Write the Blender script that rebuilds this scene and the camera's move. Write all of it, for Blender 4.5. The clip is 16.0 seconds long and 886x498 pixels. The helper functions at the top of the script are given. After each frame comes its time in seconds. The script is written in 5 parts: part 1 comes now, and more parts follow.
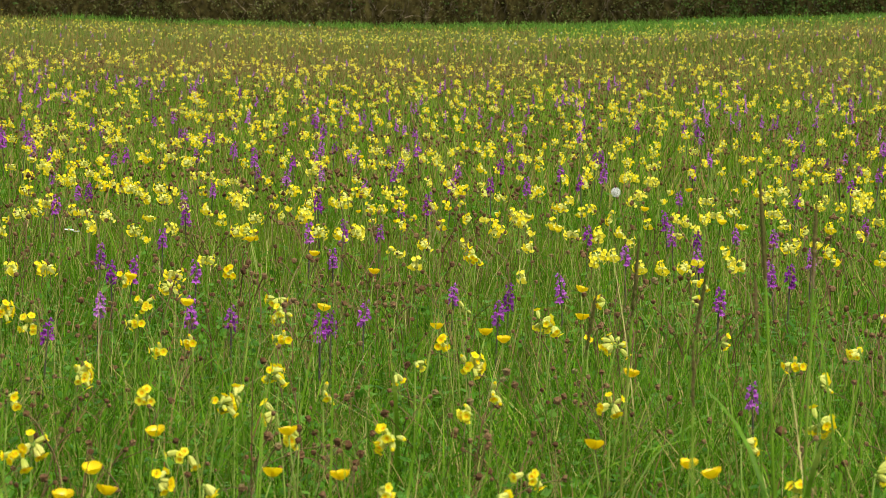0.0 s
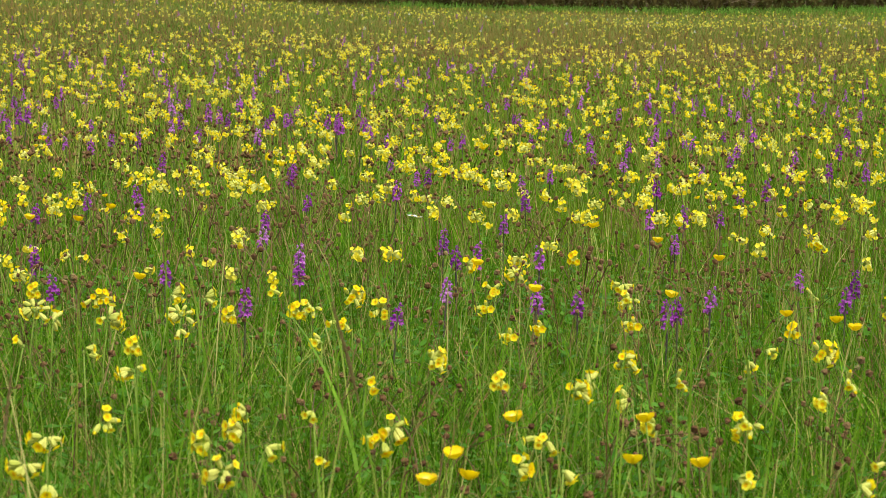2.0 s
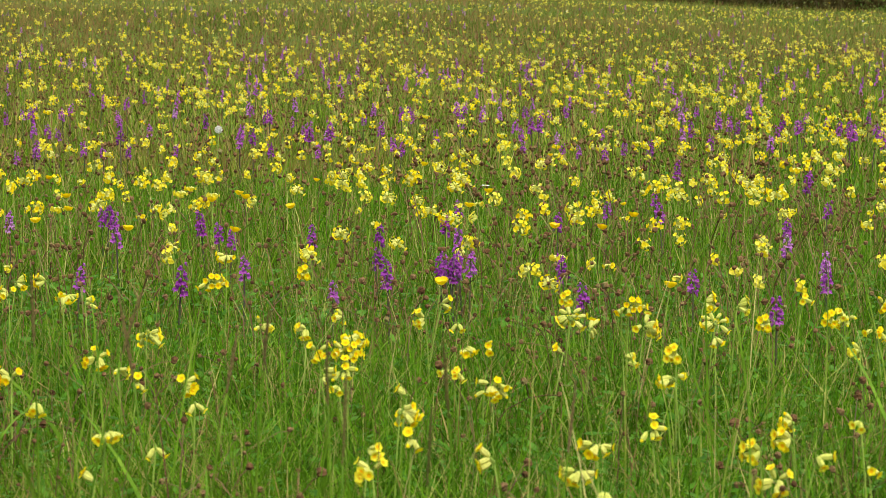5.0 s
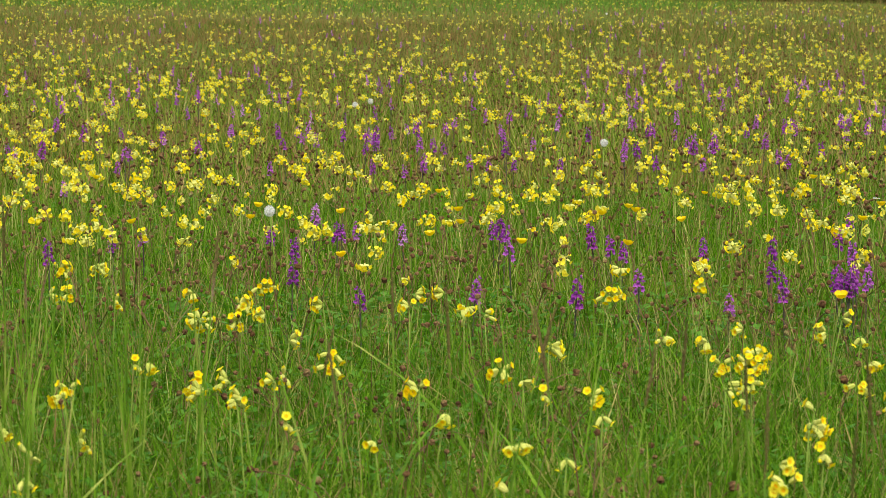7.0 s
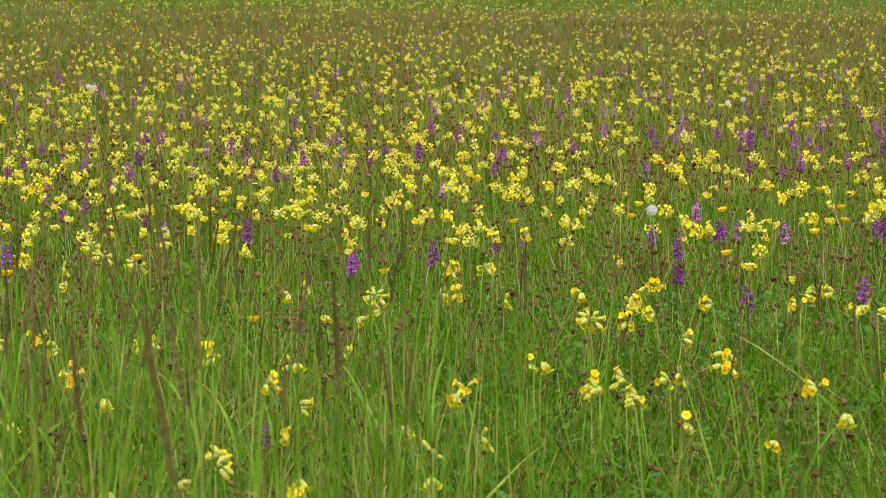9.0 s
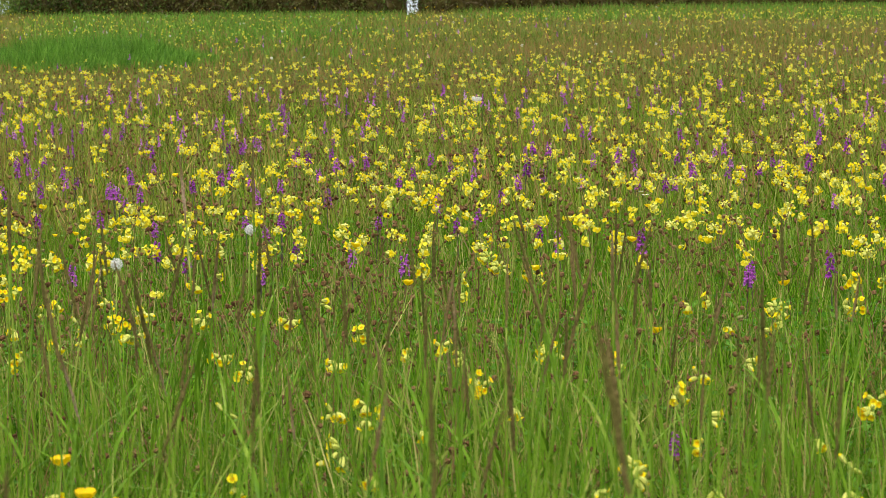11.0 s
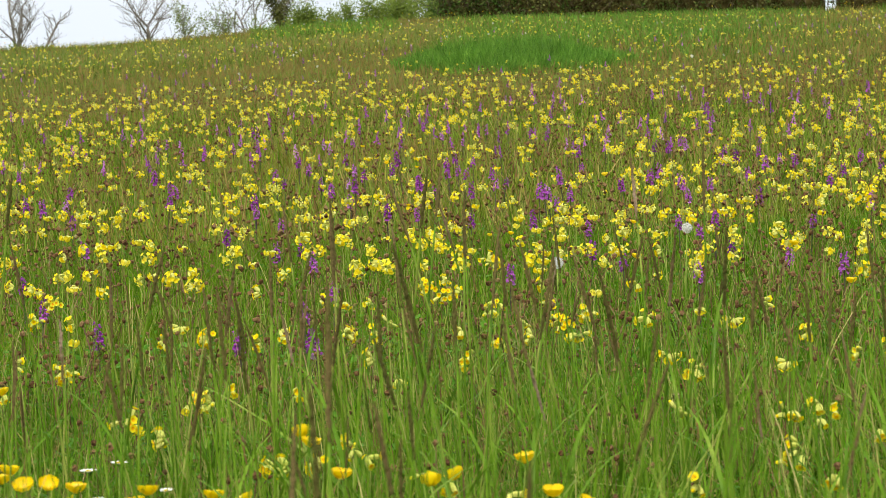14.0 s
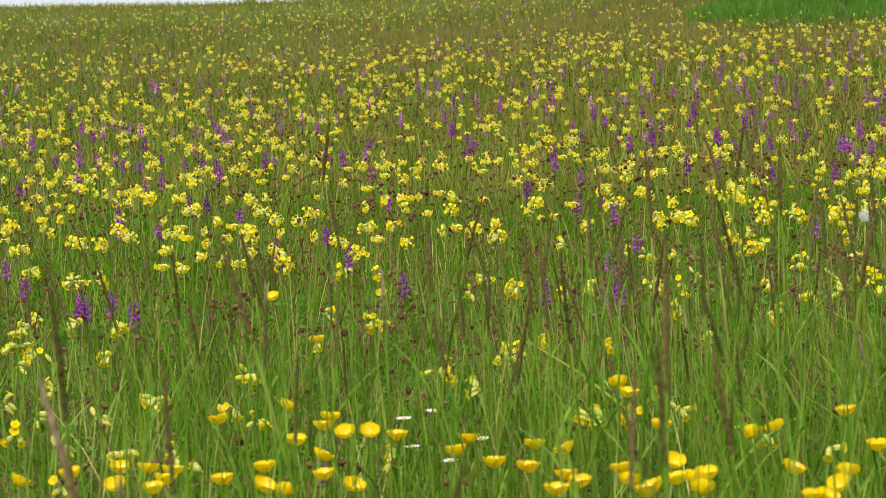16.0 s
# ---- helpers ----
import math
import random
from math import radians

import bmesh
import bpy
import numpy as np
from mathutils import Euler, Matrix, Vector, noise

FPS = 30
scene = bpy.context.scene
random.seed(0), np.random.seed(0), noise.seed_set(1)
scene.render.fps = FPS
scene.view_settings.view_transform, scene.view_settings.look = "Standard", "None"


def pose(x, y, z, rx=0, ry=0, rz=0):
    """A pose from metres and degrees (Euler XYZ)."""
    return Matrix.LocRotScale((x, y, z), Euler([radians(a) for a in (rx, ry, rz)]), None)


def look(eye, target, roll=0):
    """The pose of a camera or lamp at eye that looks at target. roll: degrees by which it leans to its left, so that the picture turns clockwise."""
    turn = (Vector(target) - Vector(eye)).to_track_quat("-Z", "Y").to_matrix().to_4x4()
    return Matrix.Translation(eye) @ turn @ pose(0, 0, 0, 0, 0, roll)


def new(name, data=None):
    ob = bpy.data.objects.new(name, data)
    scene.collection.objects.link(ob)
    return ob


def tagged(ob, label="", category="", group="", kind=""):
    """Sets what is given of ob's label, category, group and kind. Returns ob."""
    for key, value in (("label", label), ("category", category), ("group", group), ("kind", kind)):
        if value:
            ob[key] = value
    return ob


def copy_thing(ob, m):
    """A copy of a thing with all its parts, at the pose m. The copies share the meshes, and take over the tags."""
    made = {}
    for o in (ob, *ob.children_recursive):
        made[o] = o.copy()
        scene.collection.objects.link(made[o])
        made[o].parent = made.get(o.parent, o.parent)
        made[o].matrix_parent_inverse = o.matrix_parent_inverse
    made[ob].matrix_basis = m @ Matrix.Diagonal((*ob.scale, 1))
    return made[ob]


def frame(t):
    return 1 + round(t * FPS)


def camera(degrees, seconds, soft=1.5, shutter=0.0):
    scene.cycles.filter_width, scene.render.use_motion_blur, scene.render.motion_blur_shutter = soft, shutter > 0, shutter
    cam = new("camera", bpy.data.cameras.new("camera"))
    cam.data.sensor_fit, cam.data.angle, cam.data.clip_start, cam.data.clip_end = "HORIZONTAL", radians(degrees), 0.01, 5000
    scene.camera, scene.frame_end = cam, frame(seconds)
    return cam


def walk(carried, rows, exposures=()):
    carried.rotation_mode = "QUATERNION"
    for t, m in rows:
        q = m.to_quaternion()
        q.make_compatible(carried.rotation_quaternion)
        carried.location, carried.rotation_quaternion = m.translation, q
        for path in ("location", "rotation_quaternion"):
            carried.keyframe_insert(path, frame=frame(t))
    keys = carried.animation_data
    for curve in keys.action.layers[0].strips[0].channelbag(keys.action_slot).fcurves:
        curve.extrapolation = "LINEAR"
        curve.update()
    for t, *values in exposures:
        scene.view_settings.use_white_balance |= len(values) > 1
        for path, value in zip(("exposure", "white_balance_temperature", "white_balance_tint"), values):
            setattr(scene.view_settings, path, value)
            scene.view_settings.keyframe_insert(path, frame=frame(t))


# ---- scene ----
# ---- the camera and its pan ----
cam = camera(17.82, 16.0, soft=0.34)
cam.data.dof.use_dof, cam.data.dof.focus_distance, cam.data.dof.aperture_fstop = True, 7.5, 28.0
EYE = 0.74
# seconds, x, y, tilt, lean, heading
PATH = [
    (0, 0.167, 0.332, 85.14, 1.62, -26.72),
    (0.5, 0.158, 0.336, 85.07, 1.52, -25.16),
    (1, 0.147, 0.341, 84.94, 1.36, -23.27),
    (1.5, 0.137, 0.345, 84.81, 1.26, -21.70),
    (2, 0.128, 0.349, 84.69, 1.20, -20.15),
    (2.5, 0.119, 0.352, 84.57, 1.03, -18.71),
    (3, 0.110, 0.355, 84.55, 0.87, -17.20),
    (3.5, 0.100, 0.358, 84.57, 0.64, -15.63),
    (4, 0.088, 0.361, 84.58, 0.45, -13.66),
    (4.2, 0.083, 0.362, 84.63, 0.34, -12.95),
    (6.3, 0.035, 0.370, 84.74, 0.10, -5.42),
    (6.5, 0.030, 0.370, 84.78, -0.04, -4.69),
    (7, 0.017, 0.371, 85.00, -0.35, -2.56),
    (7.5, 0.004, 0.371, 85.09, -0.38, -0.67),
    (8, -0.008, 0.371, 85.13, -0.70, 1.26),
    (8.5, -0.019, 0.371, 85.09, -0.99, 2.95),
    (9, -0.031, 0.370, 85.09, -1.22, 4.81),
    (9.5, -0.043, 0.369, 85.11, -1.33, 6.57),
    (10, -0.056, 0.367, 85.22, -1.48, 8.64),
    (10.2, -0.061, 0.366, 85.27, -1.60, 9.44),
    (12.3, -0.106, 0.356, 85.73, -1.75, 16.52),
    (12.5, -0.109, 0.355, 85.72, -1.96, 17.08),
    (13, -0.118, 0.352, 85.72, -2.08, 18.52),
    (13.5, -0.125, 0.350, 85.76, -2.30, 19.67),
    (14, -0.132, 0.347, 85.80, -2.55, 20.84),
    (14.5, -0.139, 0.344, 85.69, -2.90, 22.02),
    (15, -0.148, 0.341, 85.55, -3.13, 23.46),
    (15.5, -0.158, 0.336, 85.34, -2.83, 25.20),
    (16, -0.167, 0.332, 85.09, -2.65, 26.72),
]
walk(cam, [(t, pose(x, y, EYE, tilt, 0, turn) @ pose(0, 0, 0, 0, 0, lean)) for t, x, y, tilt, lean, turn in PATH],
     exposures=[(0.0, 0.0), (4.0, 0.0), (8.0, -0.06), (12.5, -0.03), (14.5, -0.02), (16.0, -0.11)])

# ---- world and sun: a bright overcast sky ----
world = bpy.data.worlds.new("sky")
scene.world = world
world.use_nodes = True
wn, wl = world.node_tree.nodes, world.node_tree.links
wn.clear()
w_out = wn.new("ShaderNodeOutputWorld")
w_bg = wn.new("ShaderNodeBackground")
w_sky = wn.new("ShaderNodeTexSky")
w_sky.sky_type = "NISHITA"
w_sky.sun_disc = False
w_sky.sun_elevation, w_sky.sun_rotation = radians(53), radians(173)
w_sky.dust_density = 3.0
w_cloud = wn.new("ShaderNodeTexNoise")
w_cloud.inputs["Scale"].default_value = 3.0
w_cloud.inputs["Detail"].default_value = 5.0
w_ramp = wn.new("ShaderNodeValToRGB")
w_ramp.color_ramp.elements[0].position, w_ramp.color_ramp.elements[1].position = 0.3, 0.75
w_ramp.color_ramp.elements[0].color = (9.7, 10.7, 11.9, 1)
w_ramp.color_ramp.elements[1].color = (10.9, 11.6, 12.4, 1)
w_mix = wn.new("ShaderNodeMix")
w_mix.data_type = "RGBA"
w_mix.inputs["Factor"].default_value = 0.85
wl.new(w_cloud.outputs["Fac"], w_ramp.inputs["Fac"])
wl.new(w_sky.outputs["Color"], w_mix.inputs["A"])
wl.new(w_ramp.outputs["Color"], w_mix.inputs["B"])
wl.new(w_mix.outputs["Result"], w_bg.inputs["Color"])
w_bg.inputs["Strength"].default_value = 0.1
wl.new(w_bg.outputs["Background"], w_out.inputs["Surface"])
sun = new("sun", bpy.data.lights.new("sun", "SUN"))
sun.data.energy, sun.data.angle, sun.data.color = 4.25, radians(9), (1.0, 0.928, 0.80)
sun.matrix_world = look((4, -32, 44), (0, 0, 0))

# ---- materials ----


def ramp_stops(node, stops):
    r = node.color_ramp
    while len(r.elements) < len(stops):
        r.elements.new(0.5)
    for e, (p, c) in zip(r.elements, stops):
        e.position, e.color = p, (*c, 1)


def material(name, stops, rough=0.6, spread=None, by="island", grain=40.0, grain_depth=0.25, through_light=0.0, bump=0.0, patch=None, gloss=0.15):
    """A plant or earth material: colours picked per piece (by='island' or 'place'), a fine grain over them, wider patches, and light passing through."""
    m = bpy.data.materials.new(name)
    m.use_nodes = True
    n, l = m.node_tree.nodes, m.node_tree.links
    b = n["Principled BSDF"]
    b.inputs["Roughness"].default_value = rough
    b.inputs["Specular IOR Level"].default_value = gloss
    ramp = n.new("ShaderNodeValToRGB")
    ramp_stops(ramp, stops)
    geo = n.new("ShaderNodeNewGeometry")
    if by == "island":
        l.new(geo.outputs["Random Per Island"], ramp.inputs["Fac"])
    else:
        tone = n.new("ShaderNodeTexNoise")
        tone.inputs["Scale"].default_value = spread or 7.0
        tone.inputs["Detail"].default_value = 2.0
        stretch = n.new("ShaderNodeMapRange")
        stretch.inputs["From Min"].default_value, stretch.inputs["From Max"].default_value = 0.28, 0.72
        l.new(geo.outputs["Position"], tone.inputs["Vector"])
        l.new(tone.outputs["Fac"], stretch.inputs["Value"])
        l.new(stretch.outputs["Result"], ramp.inputs["Fac"])
    colour = ramp.outputs["Color"]
    if patch:
        size, low, high, other = patch
        wide = n.new("ShaderNodeTexNoise")
        wide.inputs["Scale"].default_value = size
        wide.inputs["Detail"].default_value = 3.0
        l.new(geo.outputs["Position"], wide.inputs["Vector"])
        span = n.new("ShaderNodeMapRange")
        span.inputs["From Min"].default_value, span.inputs["From Max"].default_value = low, high
        l.new(wide.outputs["Fac"], span.inputs["Value"])
        over = n.new("ShaderNodeMix")
        over.data_type = "RGBA"
        over.inputs["B"].default_value = (*other, 1)
        l.new(span.outputs["Result"], over.inputs["Factor"])
        l.new(colour, over.inputs["A"])
        colour = over.outputs["Result"]
    fine = n.new("ShaderNodeTexNoise")
    fine.inputs["Scale"].default_value = grain
    fine.inputs["Detail"].default_value = 3.0
    l.new(geo.outputs["Position"], fine.inputs["Vector"])
    value = n.new("ShaderNodeMapRange")
    value.inputs["From Min"].default_value, value.inputs["From Max"].default_value = 0.3, 0.7
    value.inputs["To Min"].default_value, value.inputs["To Max"].default_value = 1 - grain_depth, 1 + grain_depth
    l.new(fine.outputs["Fac"], value.inputs["Value"])
    hsv = n.new("ShaderNodeHueSaturation")
    l.new(value.outputs["Result"], hsv.inputs["Value"])
    l.new(colour, hsv.inputs["Color"])
    l.new(hsv.outputs["Color"], b.inputs["Base Color"])
    if bump:
        bp = n.new("ShaderNodeBump")
        bp.inputs["Strength"].default_value = bump
        l.new(fine.outputs["Fac"], bp.inputs["Height"])
        l.new(bp.outputs["Normal"], b.inputs["Normal"])
    if through_light:
        tr = n.new("ShaderNodeBsdfTranslucent")
        l.new(hsv.outputs["Color"], tr.inputs["Color"])
        mix = n.new("ShaderNodeMixShader")
        mix.inputs["Fac"].default_value = through_light
        l.new(b.outputs["BSDF"], mix.inputs[1])
        l.new(tr.outputs["BSDF"], mix.inputs[2])
        l.new(mix.outputs["Shader"], n["Material Output"].inputs["Surface"])
    return m


GRASS = material("grass_blades", [(0.0, (0.038, 0.098, 0.004)), (0.3, (0.062, 0.165, 0.005)), (0.6, (0.112, 0.27, 0.008)),
                                  (0.82, (0.20, 0.37, 0.020)), (0.89, (0.44, 0.39, 0.12)), (1.0, (0.27, 0.13, 0.06))],
                 rough=0.6, gloss=0.06, grain=9.0, through_light=0.42, patch=(0.4, 0.52, 0.82, (0.165, 0.23, 0.015)))
GRASS_MID = material("meadow_blades", [(0.0, (0.024, 0.040, 0.003)), (0.3, (0.080, 0.152, 0.008)), (0.58, (0.160, 0.275, 0.014)),
                                       (0.72, (0.28, 0.36, 0.04)), (0.82, (0.42, 0.32, 0.11)), (1.0, (0.26, 0.09, 0.055))],
                     rough=0.6, gloss=0.06, grain=6.0, through_light=0.3, patch=(0.25, 0.48, 0.76, (0.24, 0.185, 0.038)))
GRASS_FAR = material("far_grass", [(0.0, (0.055, 0.072, 0.008)), (0.3, (0.092, 0.135, 0.014)), (0.6, (0.170, 0.215, 0.028)),
                                   (0.80, (0.29, 0.19, 0.06)), (1.0, (0.27, 0.11, 0.07))],
                     rough=0.65, grain=3.0, through_light=0.3, patch=(0.12, 0.46, 0.70, (0.25, 0.155, 0.055)))
GRASS_FAR_GREEN = material("far_green_grass", [(0.0, (0.055, 0.090, 0.008)), (0.3, (0.095, 0.170, 0.014)), (0.62, (0.165, 0.26, 0.026)), (0.84, (0.28, 0.23, 0.06)), (1.0, (0.25, 0.12, 0.06))],
                           rough=0.65, grain=3.0, through_light=0.3, patch=(0.12, 0.52, 0.78, (0.22, 0.17, 0.045)))
LUSH = material("lush_grass", [(0.0, (0.045, 0.125, 0.011)), (0.6, (0.115, 0.265, 0.024)), (1.0, (0.21, 0.37, 0.05))],
                rough=0.55, grain=4.0, through_light=0.35)
WIRY = material("wiry_stems", [(0.0, (0.10, 0.045, 0.025)), (0.3, (0.20, 0.11, 0.045)), (0.4, (0.16, 0.22, 0.02)), (0.8, (0.30, 0.30, 0.08)), (1.0, (0.50, 0.42, 0.16))],
                rough=0.6, grain=30.0)
EARTH = material("meadow_earth", [(0.0, (0.028, 0.055, 0.005)), (0.3, (0.050, 0.105, 0.008)), (0.55, (0.105, 0.145, 0.014)), (0.8, (0.15, 0.12, 0.03)), (1.0, (0.09, 0.05, 0.02))], gloss=0.05,
                 rough=0.95, by="place", spread=34.0, grain=90.0, grain_depth=0.6, bump=0.8, patch=(0.15, 0.46, 0.76, (0.13, 0.11, 0.022)))
HERB = material("low_leaves", [(0.0, (0.045, 0.14, 0.008)), (0.5, (0.075, 0.21, 0.012)), (1.0, (0.13, 0.29, 0.03))], rough=0.55, gloss=0.1, grain=60.0, through_light=0.4)
STEM_PALE = material("pale_green_stem", [(0.0, (0.14, 0.24, 0.022)), (1.0, (0.25, 0.33, 0.06))], rough=0.55, by="place", grain=90.0)
STEM_RED = material("reddish_stem", [(0.0, (0.085, 0.040, 0.022)), (0.5, (0.14, 0.085, 0.035)), (1.0, (0.17, 0.19, 0.05))], rough=0.6, by="place", grain=90.0)
STEM_DARK = material("dark_orchid_stem", [(0.0, (0.05, 0.03, 0.045)), (1.0, (0.09, 0.10, 0.035))], rough=0.5, by="place", grain=60.0)
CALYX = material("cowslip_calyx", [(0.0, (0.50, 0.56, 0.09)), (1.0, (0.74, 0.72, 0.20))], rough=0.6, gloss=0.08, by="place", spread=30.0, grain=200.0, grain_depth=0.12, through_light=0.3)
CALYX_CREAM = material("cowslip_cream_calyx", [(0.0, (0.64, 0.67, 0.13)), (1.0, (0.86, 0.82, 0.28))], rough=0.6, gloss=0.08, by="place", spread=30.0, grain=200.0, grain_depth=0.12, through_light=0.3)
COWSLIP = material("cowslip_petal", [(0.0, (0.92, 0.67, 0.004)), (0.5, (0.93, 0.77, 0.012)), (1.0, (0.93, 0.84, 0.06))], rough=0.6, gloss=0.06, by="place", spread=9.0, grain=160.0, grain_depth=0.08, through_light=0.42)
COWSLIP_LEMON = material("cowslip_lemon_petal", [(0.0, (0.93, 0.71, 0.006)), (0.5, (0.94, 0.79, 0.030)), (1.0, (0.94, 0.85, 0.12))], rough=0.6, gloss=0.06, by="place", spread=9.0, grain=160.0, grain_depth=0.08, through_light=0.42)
THROAT = material("cowslip_throat", [(0.0, (0.85, 0.40, 0.004)), (1.0, (0.90, 0.55, 0.008))], rough=0.6, gloss=0.06, by="place", grain=160.0, grain_depth=0.1, through_light=0.3)
BUTTER = material("buttercup_petal", [(0.0, (0.93, 0.62, 0.002)), (1.0, (0.95, 0.72, 0.004))], rough=0.32, gloss=0.35, by="place", grain=120.0, grain_depth=0.08, through_light=0.35)
BUTTER_EYE = material("buttercup_centre", [(0.0, (0.55, 0.38, 0.01)), (1.0, (0.55, 0.50, 0.06))], rough=0.7, by="place", grain=900.0, grain_depth=0.4)
ORCHID = material("orchid_purple", [(0.0, (0.16, 0.020, 0.20)), (0.4, (0.32, 0.050, 0.37)), (0.75, (0.48, 0.13, 0.52)), (1.0, (0.64, 0.32, 0.65))], rough=0.5, by="place", spread=6.0, grain=220.0, grain_depth=0.35, through_light=0.32)
BURNET = material("burnet_brown", [(0.0, (0.058, 0.030, 0.014)), (0.35, (0.115, 0.060, 0.026)), (0.6, (0.17, 0.10, 0.046)), (0.8, (0.18, 0.115, 0.05)), (1.0, (0.20, 0.19, 0.07))], rough=0.85, by="place", spread=26.0, gloss=0.04, grain=500.0, grain_depth=0.5, bump=0.5)
SPIKE = material("grass_seed_spike", [(0.0, (0.072, 0.082, 0.018)), (0.4, (0.120, 0.105, 0.030)), (0.75, (0.165, 0.120, 0.048)), (1.0, (0.34, 0.24, 0.16))], gloss=0.05, through_light=0.25, rough=0.8, by="place", spread=5.0, grain=500.0, grain_depth=0.4, bump=0.4)
STALK = material("tall_grass_stalk", [(0.0, (0.06, 0.15, 0.007)), (0.6, (0.15, 0.28, 0.015)), (1.0, (0.32, 0.36, 0.07))], rough=0.5, by="place", grain=40.0, through_light=0.3)
DOWN = material("seed_down", [(0.0, (0.72, 0.71, 0.66)), (1.0, (0.82, 0.81, 0.78))], rough=0.9, grain=400.0, grain_depth=0.1, through_light=0.3)
DAISY = material("white_petal", [(0.0, (0.78, 0.78, 0.78)), (1.0, (0.84, 0.83, 0.82))], rough=0.6, grain=200.0, grain_depth=0.06, through_light=0.2)
BARK = material("bark", [(0.0, (0.13, 0.115, 0.095)), (1.0, (0.26, 0.235, 0.20))], rough=0.9, by="place", spread=3.0, grain=14.0, grain_depth=0.35, bump=0.4)
TWIG = material("hedge_twig", [(0.0, (0.034, 0.025, 0.014)), (0.5, (0.085, 0.064, 0.036)), (1.0, (0.17, 0.13, 0.078))], rough=0.85, grain=10.0)
HEDGE_LEAF = material("hedge_leaf", [(0.0, (0.056, 0.064, 0.016)), (0.6, (0.105, 0.114, 0.028)), (1.0, (0.16, 0.16, 0.045))], rough=0.55, gloss=0.1, grain=6.0, through_light=0.25)
HEDGE_FRESH = material("hedge_fresh_leaf", [(0.0, (0.03, 0.062, 0.010)), (0.6, (0.06, 0.12, 0.017)), (1.0, (0.105, 0.18, 0.03))], rough=0.55, gloss=0.1, grain=6.0, through_light=0.3)
# dark matt colour that stands in for the shade inside the hedge
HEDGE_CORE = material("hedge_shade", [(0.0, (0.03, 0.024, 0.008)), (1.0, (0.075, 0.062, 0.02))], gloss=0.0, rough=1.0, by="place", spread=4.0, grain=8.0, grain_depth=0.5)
LEAF = material("spring_leaf", [(0.0, (0.13, 0.20, 0.03)), (1.0, (0.28, 0.35, 0.07))], rough=0.5, grain=6.0, through_light=0.5)

# ---- mesh helpers ----
rng = np.random.default_rng(7)


def mesh_of(name, V, F, mats, M=None, smooth=False):
    """A mesh from vertex and triangle arrays."""
    V, F = np.asarray(V, np.float32), np.asarray(F, np.int32)
    me = bpy.data.meshes.new(name)
    me.vertices.add(len(V))
    me.vertices.foreach_set("co", V.ravel())
    me.loops.add(F.size)
    me.loops.foreach_set("vertex_index", F.ravel())
    me.polygons.add(len(F))
    me.polygons.foreach_set("loop_start", np.arange(0, F.size, 3, dtype=np.int32))
    for m in mats:
        me.materials.append(m)
    if M is not None:
        me.polygons.foreach_set("material_index", np.asarray(M, np.int32))
    me.polygons.foreach_set("use_smooth", np.full(len(F), smooth))
    me.update(calc_edges=True)
    return me


def part(name, me, parent, label="", m=None):
    ob = new(name, me)
    ob.parent = parent
    if m is not None:
        ob.matrix_basis = m
    return tagged(ob, label)


def join(pieces):
    """Joins (V, F, material index) pieces into one set of arrays."""
    Vs, Fs, Ms, k = [], [], [], 0
    for V, F, i in pieces:
        V, F = np.asarray(V, float), np.asarray(F, int)
        Vs.append(V), Fs.append(F + k), Ms.append(np.broadcast_to(i, len(F)))
        k += len(V)
    return np.concatenate(Vs), np.concatenate(Fs), np.concatenate(Ms)


def moved(V, m):
    m = np.array(m)
    return np.asarray(V) @ m[:3, :3].T + m[:3, 3]


def tube(points, radii, sides=4):
    """A tapered tube along points, closed by a fan at its end."""
    P = np.asarray(points, float)
    V, F = [], []
    for i, p in enumerate(P):
        d = P[min(i + 1, len(P) - 1)] - P[max(i - 1, 0)]
        d /= np.linalg.norm(d) + 1e-9
        a = np.cross(d, (0.31, 0.95, 0.05))
        a /= np.linalg.norm(a) + 1e-9
        b = np.cross(d, a)
        for k in range(sides):
            w = 2 * math.pi * k / sides
            V.append(p + radii[i] * (math.cos(w) * a + math.sin(w) * b))
    for i in range(len(P) - 1):
        for k in range(sides):
            a0, a1 = i * sides + k, i * sides + (k + 1) % sides
            F += [(a0, a1, a1 + sides), (a0, a1 + sides, a0 + sides)]
    V.append(P[-1] + (P[-1] - P[-2]) * 0.02)
    e = (len(P) - 1) * sides
    F += [(e + k, e + (k + 1) % sides, len(V) - 1) for k in range(sides)]
    return np.array(V), np.array(F)


def knob(r, h, rows=4, sides=6, rough=0.0, seed=1):
    """A bumpy rounded head of radius r and height h standing on the origin."""
    g = np.random.default_rng(seed)
    V, F = [(0, 0, 0)], []
    for i in range(1, rows):
        w = math.pi * i / rows
        for k in range(sides):
            a = 2 * math.pi * (k + 0.5 * (i % 2)) / sides
            q = 1 + rough * g.uniform(-1, 1)
            V.append((r * q * math.sin(w) * math.cos(a), r * q * math.sin(w) * math.sin(a), h * (1 - math.cos(w)) / 2))
    V.append((0, 0, h))
    F += [(0, 1 + (k + 1) % sides, 1 + k) for k in range(sides)]
    for i in range(rows - 2):
        for k in range(sides):
            a0, a1 = 1 + i * sides + k, 1 + i * sides + (k + 1) % sides
            F += [(a0, a1, a1 + sides), (a0, a1 + sides, a0 + sides)]
    e = 1 + (rows - 2) * sides
    F += [(e + k, e + (k + 1) % sides, len(V) - 1) for k in range(sides)]
    return np.array(V, float), np.array(F)


